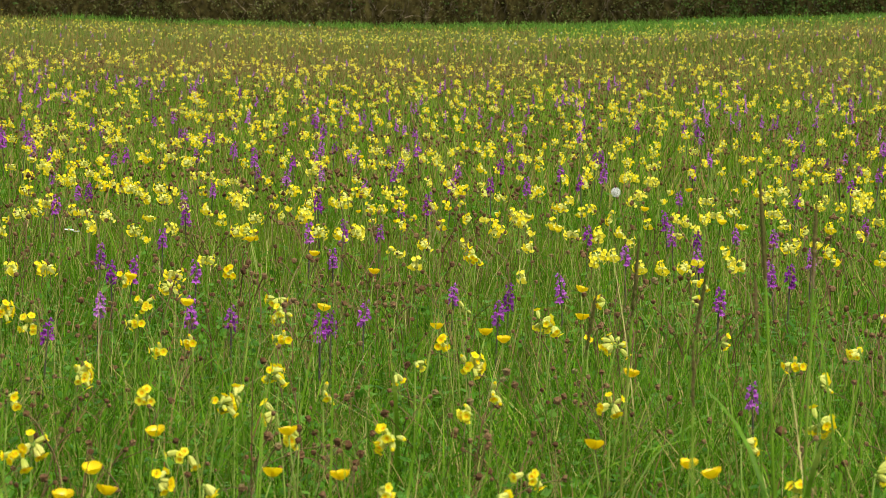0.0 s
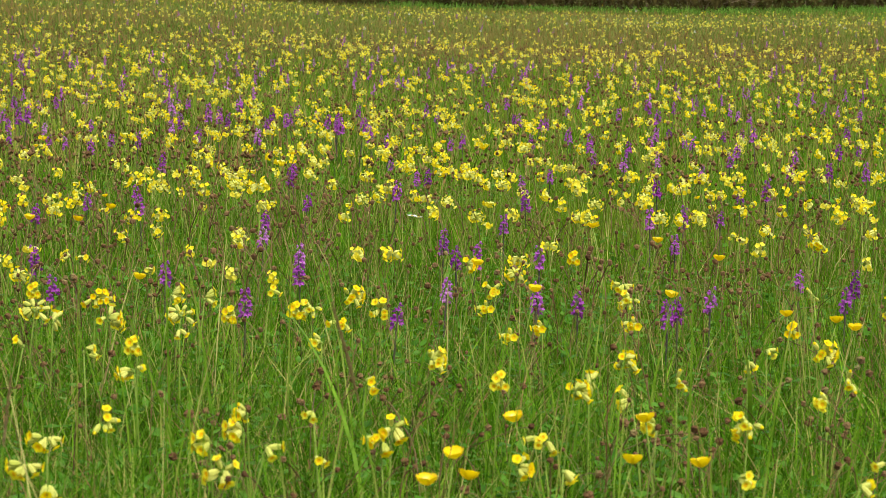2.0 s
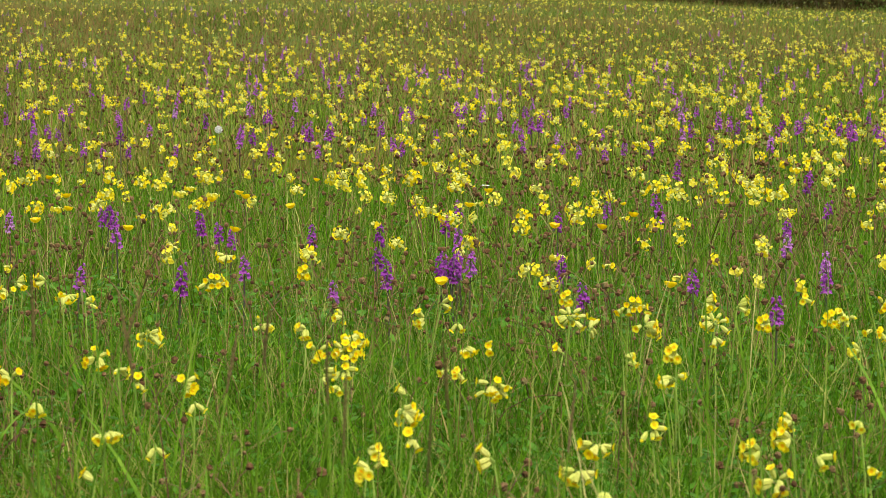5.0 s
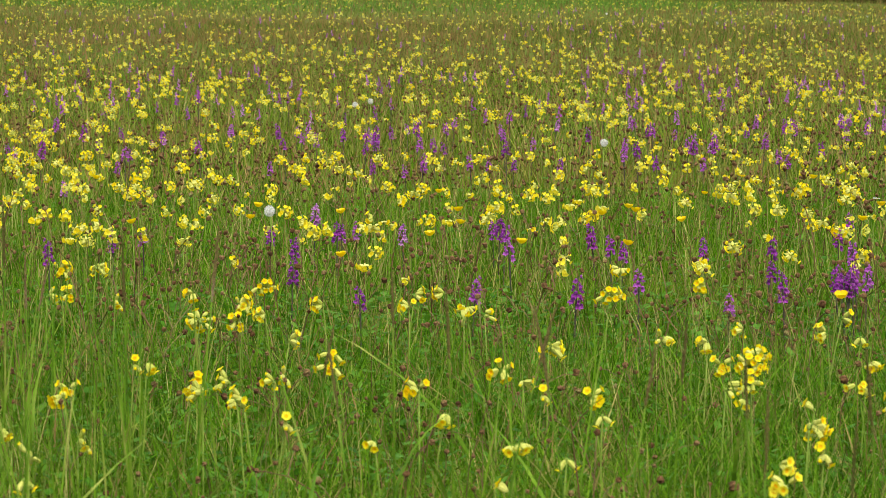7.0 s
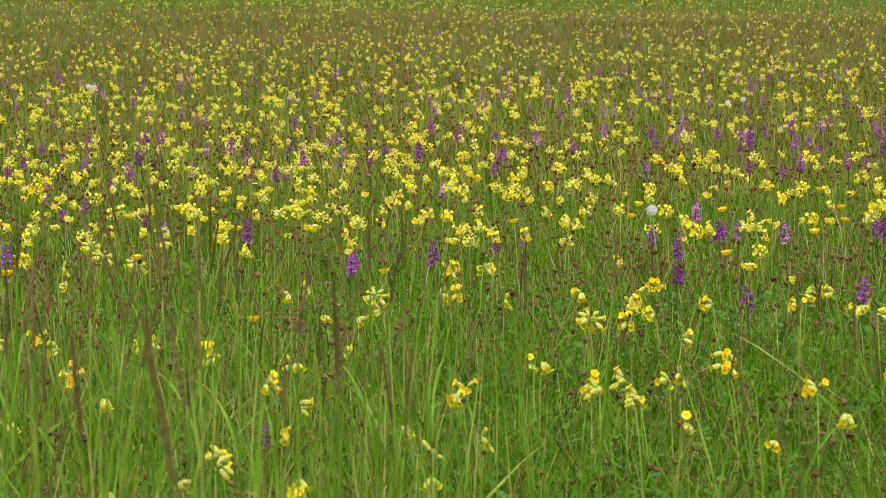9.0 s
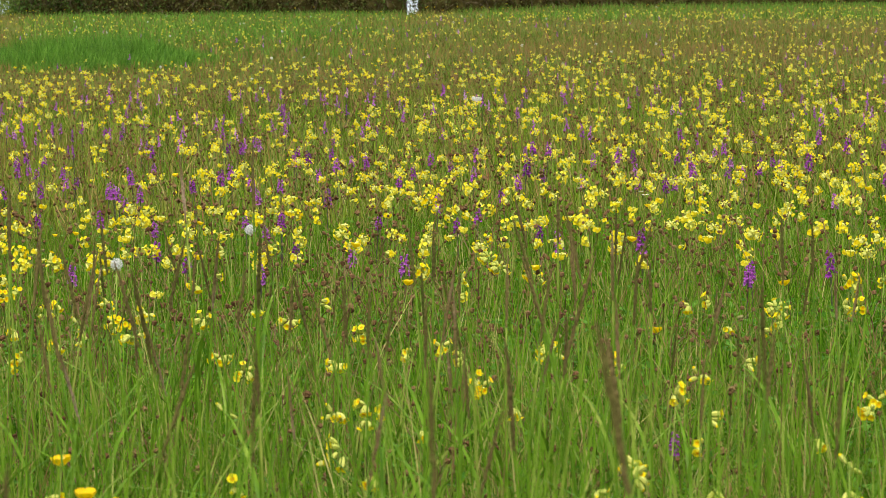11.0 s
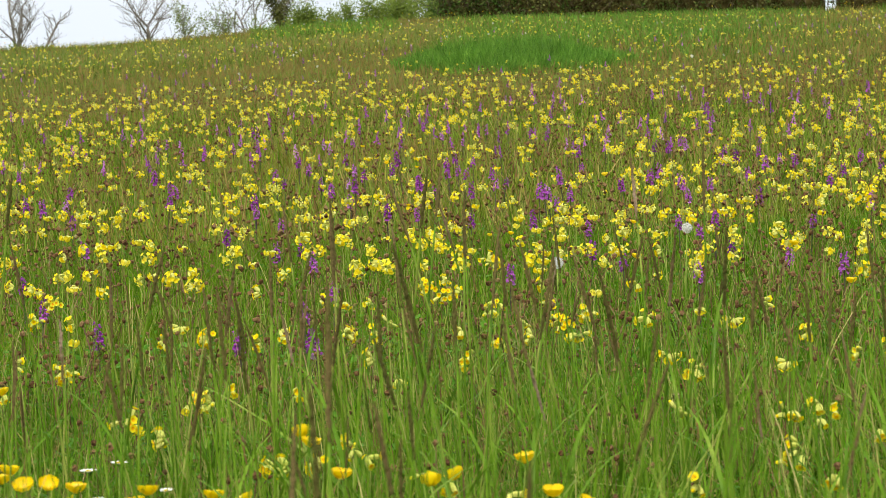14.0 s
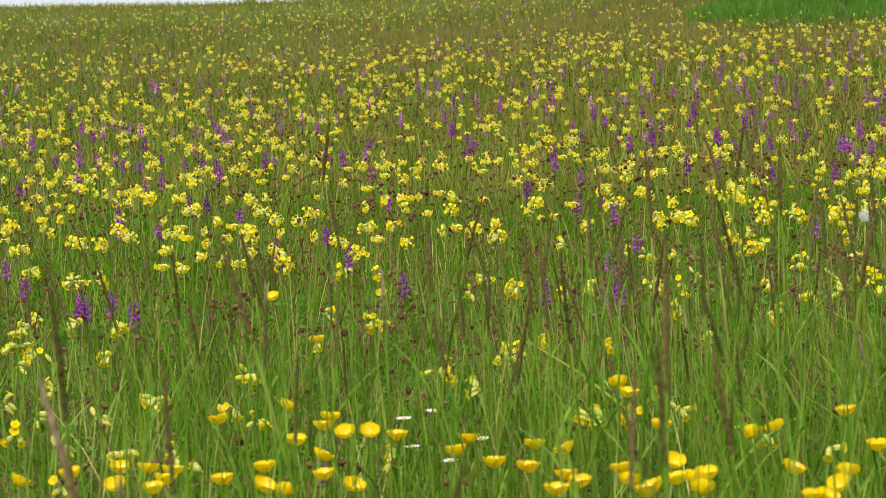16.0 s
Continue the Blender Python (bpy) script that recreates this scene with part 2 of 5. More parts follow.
def scatter(tmpl, places, turns, sizes, leans=None):
    """Sets copies of a template (V, F, M) at places with turns about z, sizes and leans."""
    V, F, M = tmpl
    k, n = len(places), len(V)
    c, s = np.cos(turns)[:, None], np.sin(turns)[:, None]
    X, Y, Z = (V[None, :, i] * np.asarray(sizes)[:, None] for i in range(3))
    out = np.stack([X * c - Y * s, X * s + Y * c, Z], 2)
    if leans is not None:
        out[:, :, :2] += leans[:, None, :] * Z[:, :, None]
    out += np.asarray(places)[:, None, :]
    return out.reshape(-1, 3), (F[None] + (np.arange(k) * n)[:, None, None]).reshape(-1, 3), np.tile(M, k)


# ---- the lie of the land ----
# heading in degrees (to the left) and the height in degrees at which the field ends there
RIM_TURN = [-40, -35.5, -32.5, -29, -25, -21, -17.8, -10.5, 0, 9, 14.5, 18, 21.3, 23.6, 25.8, 28, 31, 35.4, 42]
RIM_RISE = [0.15, 0.06, -0.10, -0.33, -0.49, -0.50, -0.43, -0.08, 0.08, 0.26, 0.29, 0.33, 0.42, 0.39, 0.28, 0.24, 0.25, 0.36, 0.36]
RIM = 62.0


def height(x, y):
    x, y = np.asarray(x, float), np.asarray(y, float)
    d = np.hypot(x, y)
    az = np.degrees(np.arctan2(-x, y))
    front = np.clip((110 - np.abs(az)) / 60, 0, 1)
    top = (EYE + RIM * np.tan(np.radians(np.interp(az, RIM_TURN, RIM_RISE)))) * front
    u = np.clip((d - 12) / (RIM - 12), 0, 1)
    z = top * (u * 0.55 + 0.45 * u * u * (3 - 2 * u))
    z = z - np.clip(d - RIM, 0, 3000) * 0.012
    bumps = 0.005 * np.sin(x * 1.7 + 0.6 * np.sin(y * 1.1)) * np.cos(y * 1.3 + 0.4) + 0.04 * np.clip((d - 10) / 20, 0, 1) * np.sin(x * 0.31 + 1) * np.sin(y * 0.27)
    return z + bumps * np.clip(d / 4, 0, 1)


def polar(turn, dist):
    """Ground place at a heading in degrees to the left of straight ahead."""
    a = np.radians(turn)
    x, y = -np.sin(a) * dist, np.cos(a) * dist
    return np.stack([x, y, height(x, y)], -1)


def ground():
    rings = np.concatenate([[0.0], np.linspace(0.5, 12, 40), np.linspace(12.5, 70, 70), np.geomspace(75, 3500, 26)])
    turns = np.concatenate([np.linspace(-45, 45, 121), np.linspace(51, 309, 44)])
    n = len(turns)
    T, D = np.meshgrid(turns, rings[1:])
    V = np.concatenate([[(0, 0, float(height(0, 0)))], polar(T.ravel(), D.ravel())])
    F = [(0, 1 + (k + 1) % n, 1 + k)[::-1] for k in range(n)]
    i, k = np.meshgrid(np.arange(len(rings) - 2), np.arange(n), indexing="ij")
    a, b = 1 + i * n + k, 1 + i * n + (k + 1) % n
    Q = np.concatenate([np.stack([a, b, b + n], -1).reshape(-1, 3), np.stack([a, b + n, a + n], -1).reshape(-1, 3)])
    F = np.concatenate([np.array(F), Q[:, ::-1]])
    tagged(new("ground", mesh_of("ground", V, F, [EARTH], smooth=True)), "uneven meadow ground under grass, rising to the skyline", "ground", kind="structure")


ground()


def blades(P, h, w, bend, rows=3, lean=0.25):
    """Grass blades at P: narrow strips that taper and bow over."""
    n = len(P)
    phi, dirn = rng.uniform(0, 2 * math.pi, (2, n))
    side = np.stack([np.cos(phi), np.sin(phi), 0 * phi], 1)
    over = np.stack([np.cos(dirn), np.sin(dirn), 0 * dirn], 1)
    lean = rng.uniform(0, lean, n)
    V = []
    for i in range(rows):
        t = i / rows
        c = P + over * (lean * h * t + bend * h * t * t)[:, None] + np.array([0, 0, 1.0]) * (h * t * (1 - 0.35 * bend * t))[:, None]
        ww = (w * (1 - 0.75 * t ** 1.6) / 2)[:, None]
        V += [c - side * ww, c + side * ww]
    V.append(P + over * (lean * h + bend * h)[:, None] + np.array([0, 0, 1.0]) * (h * (1 - 0.35 * bend))[:, None])
    m = 2 * rows + 1
    V = np.stack(V, 1).reshape(-1, 3)
    F = []
    for i in range(rows - 1):
        F += [(2 * i, 2 * i + 1, 2 * i + 3), (2 * i, 2 * i + 3, 2 * i + 2)]
    F.append((2 * rows - 2, 2 * rows - 1, 2 * rows))
    F = (np.array(F)[None] + (np.arange(n) * m)[:, None, None]).reshape(-1, 3)
    return V, F


def spread(n, d0, d1, a0=-38, a1=38, power=2.0):
    """n places between two distances, even over the ground (power 2) or thinning out with distance (power 1)."""
    d = (rng.uniform(0, 1, n) * (d1 ** power - d0 ** power) + d0 ** power) ** (1 / power)
    soft_edge = rng.normal(0, 1.6, n) if (a0, a1) == (-38, 38) else 0
    return polar(rng.uniform(a0, a1, n) + soft_edge, d)


def patchy(P, scale, seed):
    """A smooth random field over the meadow, about 0 to 1."""
    x, y = P[:, 0] / scale + seed * 3.7, P[:, 1] / scale - seed * 1.9
    f = np.sin(x + 1.3 * np.sin(0.7 * y)) * np.cos(0.9 * y + 0.8 * np.sin(1.1 * x)) + 0.5 * np.sin(2.3 * x - 1.7 * y + seed)
    return np.clip(0.5 + 0.36 * f, 0, 1)


def meadow_grass():
    P = spread(142000, 2.7, 5.6, power=1.5)
    n = len(P)
    h = rng.gamma(5, 0.0175, n) * (0.7 + 0.6 * patchy(P, 0.35, 2))
    V, F = blades(P, np.clip(h, 0.03, 0.175), rng.uniform(0.0018, 0.0042, n), rng.uniform(0, 0.7, n), rows=2, lean=0.45)
    tagged(new("meadow_grass", mesh_of("meadow_grass", V, F, [GRASS])), "fresh green meadow grass with dry straw blades among it", "grass", kind="stuff")
    P = spread(155000, 5.4, 10.5, power=1.5)
    n = len(P)
    h = rng.gamma(5, 0.0180, n) * (0.7 + 0.6 * patchy(P, 0.5, 3))
    V, F = blades(P, np.clip(h, 0.04, 0.175), rng.uniform(0.0026, 0.0056, n), rng.uniform(0, 0.45, n), rows=1, lean=0.4)
    tagged(new("meadow_grass", mesh_of("meadow_grass", V, F, [GRASS])), "bright green upright meadow grass", "grass", kind="stuff")
    P = spread(115000, 10.2, 24.0, power=1.25)
    n = len(P)
    h = rng.gamma(6, 0.0205, n) * (0.75 + 0.5 * patchy(P, 0.8, 3))
    V, F = blades(P, np.clip(h, 0.05, 0.20), rng.uniform(0.004, 0.011, n), rng.uniform(0, 0.5, n), rows=1, lean=0.35)
    # greener towards the hedge side, browner in the open middle
    fresh = rng.uniform(0, 1, n) < np.interp(np.degrees(np.arctan2(-P[:, 0], P[:, 1])), [-38, -20, -12, 20, 26], [0.6, 0.7, 0.05, 0.05, 0.35])
    tagged(new("meadow_grass", mesh_of("meadow_grass", V, F, [GRASS_MID, GRASS], fresh.astype(int))), "green meadow grass with brown flowering stems among it", "grass", kind="stuff")
    P = np.concatenate([spread(90000, 21.0, 40.0, power=1.2), spread(130000, 30.0, 67.0, power=1.2)])
    n = len(P)
    h = rng.gamma(7, 0.016, n)
    V, F = blades(P, np.clip(h * 0.95, 0.05, 0.15), rng.uniform(0.007, 0.016, n), rng.uniform(0, 0.4, n), rows=1, lean=0.3)
    az = np.degrees(np.arctan2(-P[:, 0], P[:, 1]))
    fresh = rng.uniform(0, 1, n) < np.interp(az, [-38, -30, -18, -12, 18, 24], [0.3, 0.4, 0.45, 0.1, 0.1, 0.6])
    tagged(new("meadow_grass", mesh_of("meadow_grass", V, F, [GRASS_FAR, GRASS_FAR_GREEN], fresh.astype(int))), "olive and reddish-brown grass far across the meadow", "grass", kind="stuff")
    # the field goes on round and behind the camera
    P = np.concatenate([spread(26000, 0.1, 3.0, -180, 180, 1.4), spread(105000, 2.6, 10.0, 34, 326, 1.4), spread(45000, 8.0, 34.0, 36, 324, 1.3)])
    n = len(P)
    V, F = blades(P, np.clip(rng.gamma(5, 0.019, n), 0.04, 0.18), rng.uniform(0.0024, 0.0056, n) + 0.0005 * np.hypot(P[:, 0], P[:, 1]), rng.uniform(0, 0.6, n), rows=1, lean=0.5)
    tagged(new("meadow_grass", mesh_of("meadow_grass", V, F, [GRASS])), "green meadow grass behind and beside the viewpoint", "grass", kind="stuff")
    P = np.concatenate([spread(12000, 2.7, 9.0, power=1.2), spread(4500, 2.7, 6.0, 5, 38, 1.3), spread(4500, 9.0, 18.0, -17, 38, 1.2)])
    n = len(P)
    V, F = blades(P, rng.uniform(0.11, 0.21, n), rng.uniform(0.00022, 0.00030, n) * np.hypot(P[:, 0], P[:, 1]) + 0.0002, rng.uniform(0, 0.35, n), rows=2, lean=0.22)
    tagged(new("wiry_stems", mesh_of("wiry_stems", V, F, [WIRY])), "thin straw-coloured and reddish stems in the sward", "grass", kind="stuff")


meadow_grass()


def low_leaves():
    P = np.concatenate([spread(62000, 2.8, 7.0, power=1.5), spread(20000, 6.5, 11.0, power=1.5), spread(4000, 0.2, 2.9, -180, 180, 1.5), spread(14000, 2.7, 9.0, 37, 323, 1.4)])
    n = len(P)
    P[:, 2] += rng.uniform(0.01, 0.085, n)
    a = rng.uniform(0, 2 * math.pi, n)
    r = rng.uniform(0.006, 0.016, n)
    u = np.stack([np.cos(a), np.sin(a), rng.uniform(-0.3, 0.7, n)], 1) * r[:, None]
    v = np.stack([-np.sin(a), np.cos(a), rng.uniform(-0.4, 0.4, n)], 1) * r[:, None] * rng.uniform(0.35, 0.75, n)[:, None]
    V = np.stack([P - u, P + v, P + u, P - v], 1).reshape(-1, 3)
    F = (np.array([(0, 1, 2), (0, 2, 3)])[None] + (np.arange(n) * 4)[:, None, None]).reshape(-1, 3)
    tagged(new("low_herbs", mesh_of("low_herbs", V, F, [HERB])), "small rounded herb leaves low in the sward", "herbs", kind="stuff")


low_leaves()

# ---- flowers: templates ----


def bell_arrays(open_wide=True):
    """One cowslip bell along +x: a long swollen pale calyx and, at its mouth, a small round five-lobed yellow limb with an orange throat."""
    calyx = tube([(0, 0, 0), (0.0025, 0, 0), (0.0075, 0, 0), (0.0120, 0, 0)], [0.0010, 0.0027, 0.0034, 0.0029], 6)
    if not open_wide:
        tip = tube([(0.0110, 0, 0), (0.0135, 0, 0), (0.0150, 0, 0)], [0.0022, 0.0022, 0.0010], 5)
        return join([(*calyx, 0), (*tip, 1)])
    V, F = [(0.0128, 0, 0)], []
    for k in range(10):
        a = 2 * math.pi * k / 10
        r, x = (0.0060, 0.0154) if k % 2 else (0.0052, 0.0146)
        V += [(0.0138, 0.0025 * math.cos(a), 0.0025 * math.sin(a)), (x, r * math.cos(a), r * math.sin(a))]
    M = []
    for k in range(10):
        p, q = 1 + 2 * k, 1 + 2 * ((k + 1) % 10)
        F += [(0, p, q), (p, p + 1, q + 1), (p, q + 1, q)]
        M += [2, 1, 1]
    return join([(*calyx, 0), (np.array(V), np.array(F), np.array(M))])


def bell_plain(sides=5):
    """A bell with few faces, for cowslips further off."""
    V = [(0.0, 0.0030, 0), (0.0, -0.0015, 0.0026), (0.0, -0.0015, -0.0026), (0.0130, 0, 0), (0.006, 0.0036, 0), (0.006, -0.0018, 0.0032), (0.006, -0.0018, -0.0032)]
    F = [(0, 1, 5), (0, 5, 4), (1, 2, 6), (1, 6, 5), (2, 0, 4), (2, 4, 6), (4, 5, 3), (5, 6, 3), (6, 4, 3)]
    if sides < 5:
        V, F = [(0.001, 0.0038, 0), (0.001, -0.0019, 0.0033), (0.001, -0.0019, -0.0033), (0.0130, 0, 0)], [(0, 1, 3), (1, 2, 3), (2, 0, 3)]
    n, k0 = len(V), len(F)
    V += [(0.0156, 0.0060 * math.cos(6.2832 * k / sides), 0.0060 * math.sin(6.2832 * k / sides)) for k in range(sides)]
    F += [(3, n + k, n + (k + 1) % sides) for k in range(sides)]
    return np.array(V), np.array(F), np.array([0] * k0 + [1] * sides)


# bells on one stem, and the length of the stalks that carry them
UMBEL = {"small": ((2, 5), (0.001, 0.004)), "medium": ((6, 9), (0.003, 0.009)), "large": ((10, 15), (0.005, 0.014)), "pale": ((4, 8), (0.004, 0.012)), "wide": ((6, 8), (0.017, 0.023))}


def cowslip_plan(seed, kind, close=1.0, more=0):
    """One cowslip: the stem's line, its top, and the tips and poses of its bells, most of them nodding to one side."""
    g = np.random.default_rng(100 + seed + 50 * list(UMBEL).index(kind))
    h = 0.188
    (low, high), (short, long) = UMBEL[kind]
    sway = g.uniform(-0.02, 0.02, 2)
    line = [(sway[0] * t * t, sway[1] * t * t, h * t) for t in (0, 0.35, 0.7, 1.0)]
    top = Vector(line[-1])
    face = g.normal(-1.57, 1.2)
    bells = []
    for i in range(int(g.integers(low, high)) + more):
        a, rise, reach = face + g.normal(0, 0.85), g.uniform(-0.35, 1.2), g.uniform(short, long) * close
        tip = top + Vector((math.cos(a) * math.cos(rise), math.sin(a) * math.cos(rise), math.sin(rise))) * reach
        droop = g.uniform(-5, 58) if rise < 0.8 else g.uniform(-60, 15)
        shut = g.uniform() < (0.72 if kind == "pale" else 0.12)
        bells.append((tip, Matrix.Translation(tip) @ Euler((g.uniform(0, 1.2), radians(droop), a)).to_matrix().to_4x4() @ Matrix.Scale(g.uniform(0.95, 1.22), 4), shut))
    return line, top, bells


def cowslip_flat(seed, kind, sides=5):
    """A whole cowslip as arrays, for those too many to count."""
    line, top, bells = cowslip_plan(seed, kind, 0.8, 2)
    V, F, M = bell_plain(sides)
    pieces = [(*tube([line[0], line[2], line[-1]], [0.0016, 0.0013, 0.0011], 3), 2)]
    return join(pieces + [(moved(V, m), F, M) for _, m, _ in bells])


def cowslip_thing(seed, kind):
    words = {"small": "small yellow cowslip with a few bells on a thin stem", "medium": "yellow cowslip with nodding bells on a pale stem",
             "large": "full-flowered yellow cowslip with a broad nodding head", "pale": "cowslip with pale green calyces, its petals mostly closed",
             "wide": "cowslip with long stalks that spread its bells like a star"}
    root = tagged(new("cowslip"), words[kind], "flower", "cowslips in the meadow")
    line, top, bells = cowslip_plan(seed, kind)
    part("stem", mesh_of("cowslip_stem", *tube(line, [0.0016, 0.0014, 0.0012, 0.0010], 5), [STEM_PALE], smooth=True), root, "pale green stem")
    kv, kf = knob(0.0022, 0.006, 4, 6, 0.25, seed)
    stalks = [(*tube([top, top.lerp(tip, 0.6) + Vector((0, 0, 0.001)), tip], [0.0007, 0.0006, 0.0007], 3), 0) for tip, _, _ in bells]
    V, F, _ = join([(kv + np.array(top) - (0, 0, 0.003), kf, 0)] + stalks)
    # each stalk grows out of the top of the head
    crown, ring = len(kv) - 1, len(stalks[0][0])
    F = np.concatenate([F, [(crown, len(kv) + ring * k + i, len(kv) + ring * k + (i + 1) % 3) for k in range(len(stalks)) for i in range(3)]])
    umbel = part("umbel", mesh_of("cowslip_umbel", V, F, [STEM_PALE], smooth=True), root)
    for _, m, shut in bells:
        V, F, M = bell_arrays(not shut)
        me = BELL.setdefault(("bell", shut), None) or mesh_of("cowslip_bell", V, F, [CALYX, COWSLIP, THROAT], M)
        BELL[("bell", shut)] = me
        part("bell", me, umbel, m=m)
    return root


BELL = {}


def orchid_floret():
    """One orchid flower facing +x: a hood over a broad three-lobed lip."""
    hood = knob(0.0035, 0.008, 3, 4)
    hv = moved(hood[0], Matrix.Translation((0.001, 0, 0)) @ Euler((0, radians(55), 0)).to_matrix().to_4x4())
    V = np.array([(0.001, 0, -0.001), (0.006, -0.0065, 0.000), (0.008, -0.0075, -0.005), (0.0075, -0.002, -0.0045), (0.009, 0, -0.008),
                  (0.0075, 0.002, -0.0045), (0.008, 0.0075, -0.005), (0.006, 0.0065, 0.000)])
    F = np.array([(0, 1, 2), (0, 2, 3), (0, 3, 4), (0, 4, 5), (0, 5, 6), (0, 6, 7)])
    return join([(hv, hood[1], 0), (V, F, 0)])


def orchid_plan(seed):
    g = np.random.default_rng(300 + seed)
    h, spike = 0.195, (0.047, 0.039, 0.058, 0.043)[seed % 4]
    sway = g.uniform(-0.015, 0.015, 2)
    n = int(spike / 0.0046)
    out = []
    for i in range(n):
        t = i / (n - 1)
        a = i * 2.4 + g.uniform(-0.3, 0.3)
        z = h - spike + spike * t
        s = (1.18 - 0.5 * t ** 2) * g.uniform(0.85, 1.2)
        q = (z / h) ** 2
        p = Vector((sway[0] * q + math.cos(a) * 0.003, sway[1] * q + math.sin(a) * 0.003, z))
        out.append(Matrix.Translation(p) @ Euler((0, radians(g.uniform(-15, 20)), a)).to_matrix().to_4x4() @ Matrix.Scale(s, 4))
    line = [(sway[0] * t * t, sway[1] * t * t, h * t) for t in (0, 0.35, 0.7, 1.0)]
    return line, out


def orchid_flat(seed):
    line, flowers = orchid_plan(seed)
    V, F, M = orchid_floret()
    return join([(*tube(line, [0.0024, 0.0022, 0.002, 0.0012], 3), 1)] + [(moved(V, m), F, M) for m in flowers])


def orchid_thing(seed):
    root = tagged(new("orchid"), "purple orchid with a dense flower spike in grass", "flower", "orchids in the meadow")
    line, flowers = orchid_plan(seed)
    part("stem", mesh_of("orchid_stem", *tube(line, [0.0024, 0.0022, 0.002, 0.0012], 5), [STEM_DARK], smooth=True), root, "dark purplish stem")
    V, F, M = orchid_floret()
    me = BELL.setdefault("orchid", mesh_of("orchid_flower", V, F, [ORCHID], M))
    for m in flowers:
        part("blossom", me, root, m=m)
    return root


def petal_arrays():
    """One buttercup petal rising outwards from the centre, cupped, with a rounded rim."""
    V, F = [], []
    for i, (r, z, w) in enumerate(((0.0012, 0.0, 0.0014), (0.0070, 0.0022, 0.0062), (0.0116, 0.0068, 0.0088), (0.0137, 0.0112, 0.0070))):
        for k, q in enumerate((-1, 0, 1)):
            V.append((r - 0.0016 * abs(q) * (i > 0), w * q, z + 0.0014 * abs(q) * (i > 0)))
    V.append((0.0143, 0, 0.0132))
    for i in range(3):
        for k in range(2):
            a = 3 * i + k
            F += [(a, a + 1, a + 4), (a, a + 4, a + 3)]
    F += [(9, 10, 12), (10, 11, 12)]
    return np.array(V), np.array(F)


def buttercup_plan(seed):
    g = np.random.default_rng(500 + seed)
    h = 0.252 if seed >= 5 else 0.206
    sway = g.uniform(-0.03, 0.03, 2)
    line = [(sway[0] * t * t, sway[1] * t * t, h * t) for t in (0, 0.35, 0.7, 1.0)]
    tilt = Euler((g.uniform(-0.4, 0.4), g.uniform(-0.4, 0.4), g.uniform(0, 6)))
    return line, Matrix.Translation(line[-1]) @ tilt.to_matrix().to_4x4() @ Matrix.Scale(0.88, 4)


def buttercup_flat(seed):
    line, m = buttercup_plan(seed)
    V, F = petal_arrays()
    pieces = [(*tube(line, [0.0012, 0.0011, 0.001, 0.0009], 3), 2)]
    pieces += [(moved(V, m @ pose(0, 0, 0, 0, 0, 72 * k)), F, 0) for k in range(5)]
    kv, kf = knob(0.0036, 0.005, 3, 5)
    pieces.append((moved(kv, m), kf, 1))
    return join(pieces)


def buttercup_thing(seed):
    root = tagged(new("buttercup"), "glossy golden buttercup with an open cup", "flower", "buttercups in the meadow")
    line, m = buttercup_plan(seed)
    part("stem", mesh_of("buttercup_stem", *tube(line, [0.0012, 0.0011, 0.001, 0.0009], 5), [STEM_PALE], smooth=True), root, "thin green stem")
    V, F = petal_arrays()
    petal = BELL.setdefault("petal", mesh_of("buttercup_petal", V, F, [BUTTER], smooth=True))
    kv, kf = knob(0.0036, 0.005, 4, 7, 0.2)
    bloom = part("centre", BELL.setdefault("eye", mesh_of("buttercup_centre", kv, kf, [BUTTER_EYE])), root, "domed yellow centre", m)
    for k in range(5):
        part("petal", petal, bloom, m=pose(0, 0, 0, 0, 0, 72 * k))
    return root


def burnet_plan(seed):
    """A salad burnet: wiry reddish stems that arch over, each with a round brown head."""
    g = np.random.default_rng(700 + seed)
    out = []
    for i in range(int(g.integers(1, 3))):
        a, h, bow = g.uniform(0, 6.28), g.uniform(0.13, 0.23), g.uniform(0.02, 0.13)
        d = Vector((math.cos(a), math.sin(a), 0))
        line = [d * (bow * t ** 2.2) + Vector((0, 0, h * (t - 0.26 * (bow / 0.09) * t ** 3))) for t in (0, 0.3, 0.6, 0.8, 0.93, 1.0)]
        out.append((line, g.uniform(0.0024, 0.0056), int(g.integers(0, 50))))
        # a shorter side stalk with a head of its own
        b, p, r = a + g.uniform(-2.2, 2.2), line[2 + int(g.integers(0, 2))], g.uniform(0.015, 0.045)
        e = Vector((math.cos(b), math.sin(b), 0))
        side = [p + e * (r * t) + Vector((0, 0, r * (1.7 * t - 0.8 * t * t))) for t in (0, 0.25, 0.5, 0.7, 0.85, 1.0)]
        out.append((side, g.uniform(0.0020, 0.0044), int(g.integers(0, 50))))
    return out


def burnet_far(seed):
    """A burnet further off: flat stems and small eight-sided heads."""
    pieces = []
    for line, r, k in burnet_plan(seed):
        L = np.array([tuple(line[i]) for i in (0, 2, 4, 5)])
        w = np.array([0.0011 * math.cos(k), 0.0011 * math.sin(k), 0])
        pieces.append((np.concatenate([L - w, L + w]), np.array([(0, 4, 5), (0, 5, 1), (1, 5, 6), (1, 6, 2), (2, 6, 7), (2, 7, 3)]), 1))
        kv, kf = knob(r * 1.15, r * 2.3, 3, 5, 0.3, k)
        pieces.append((kv + L[-1] - (0, 0, r), kf, 0))
    return join(pieces)


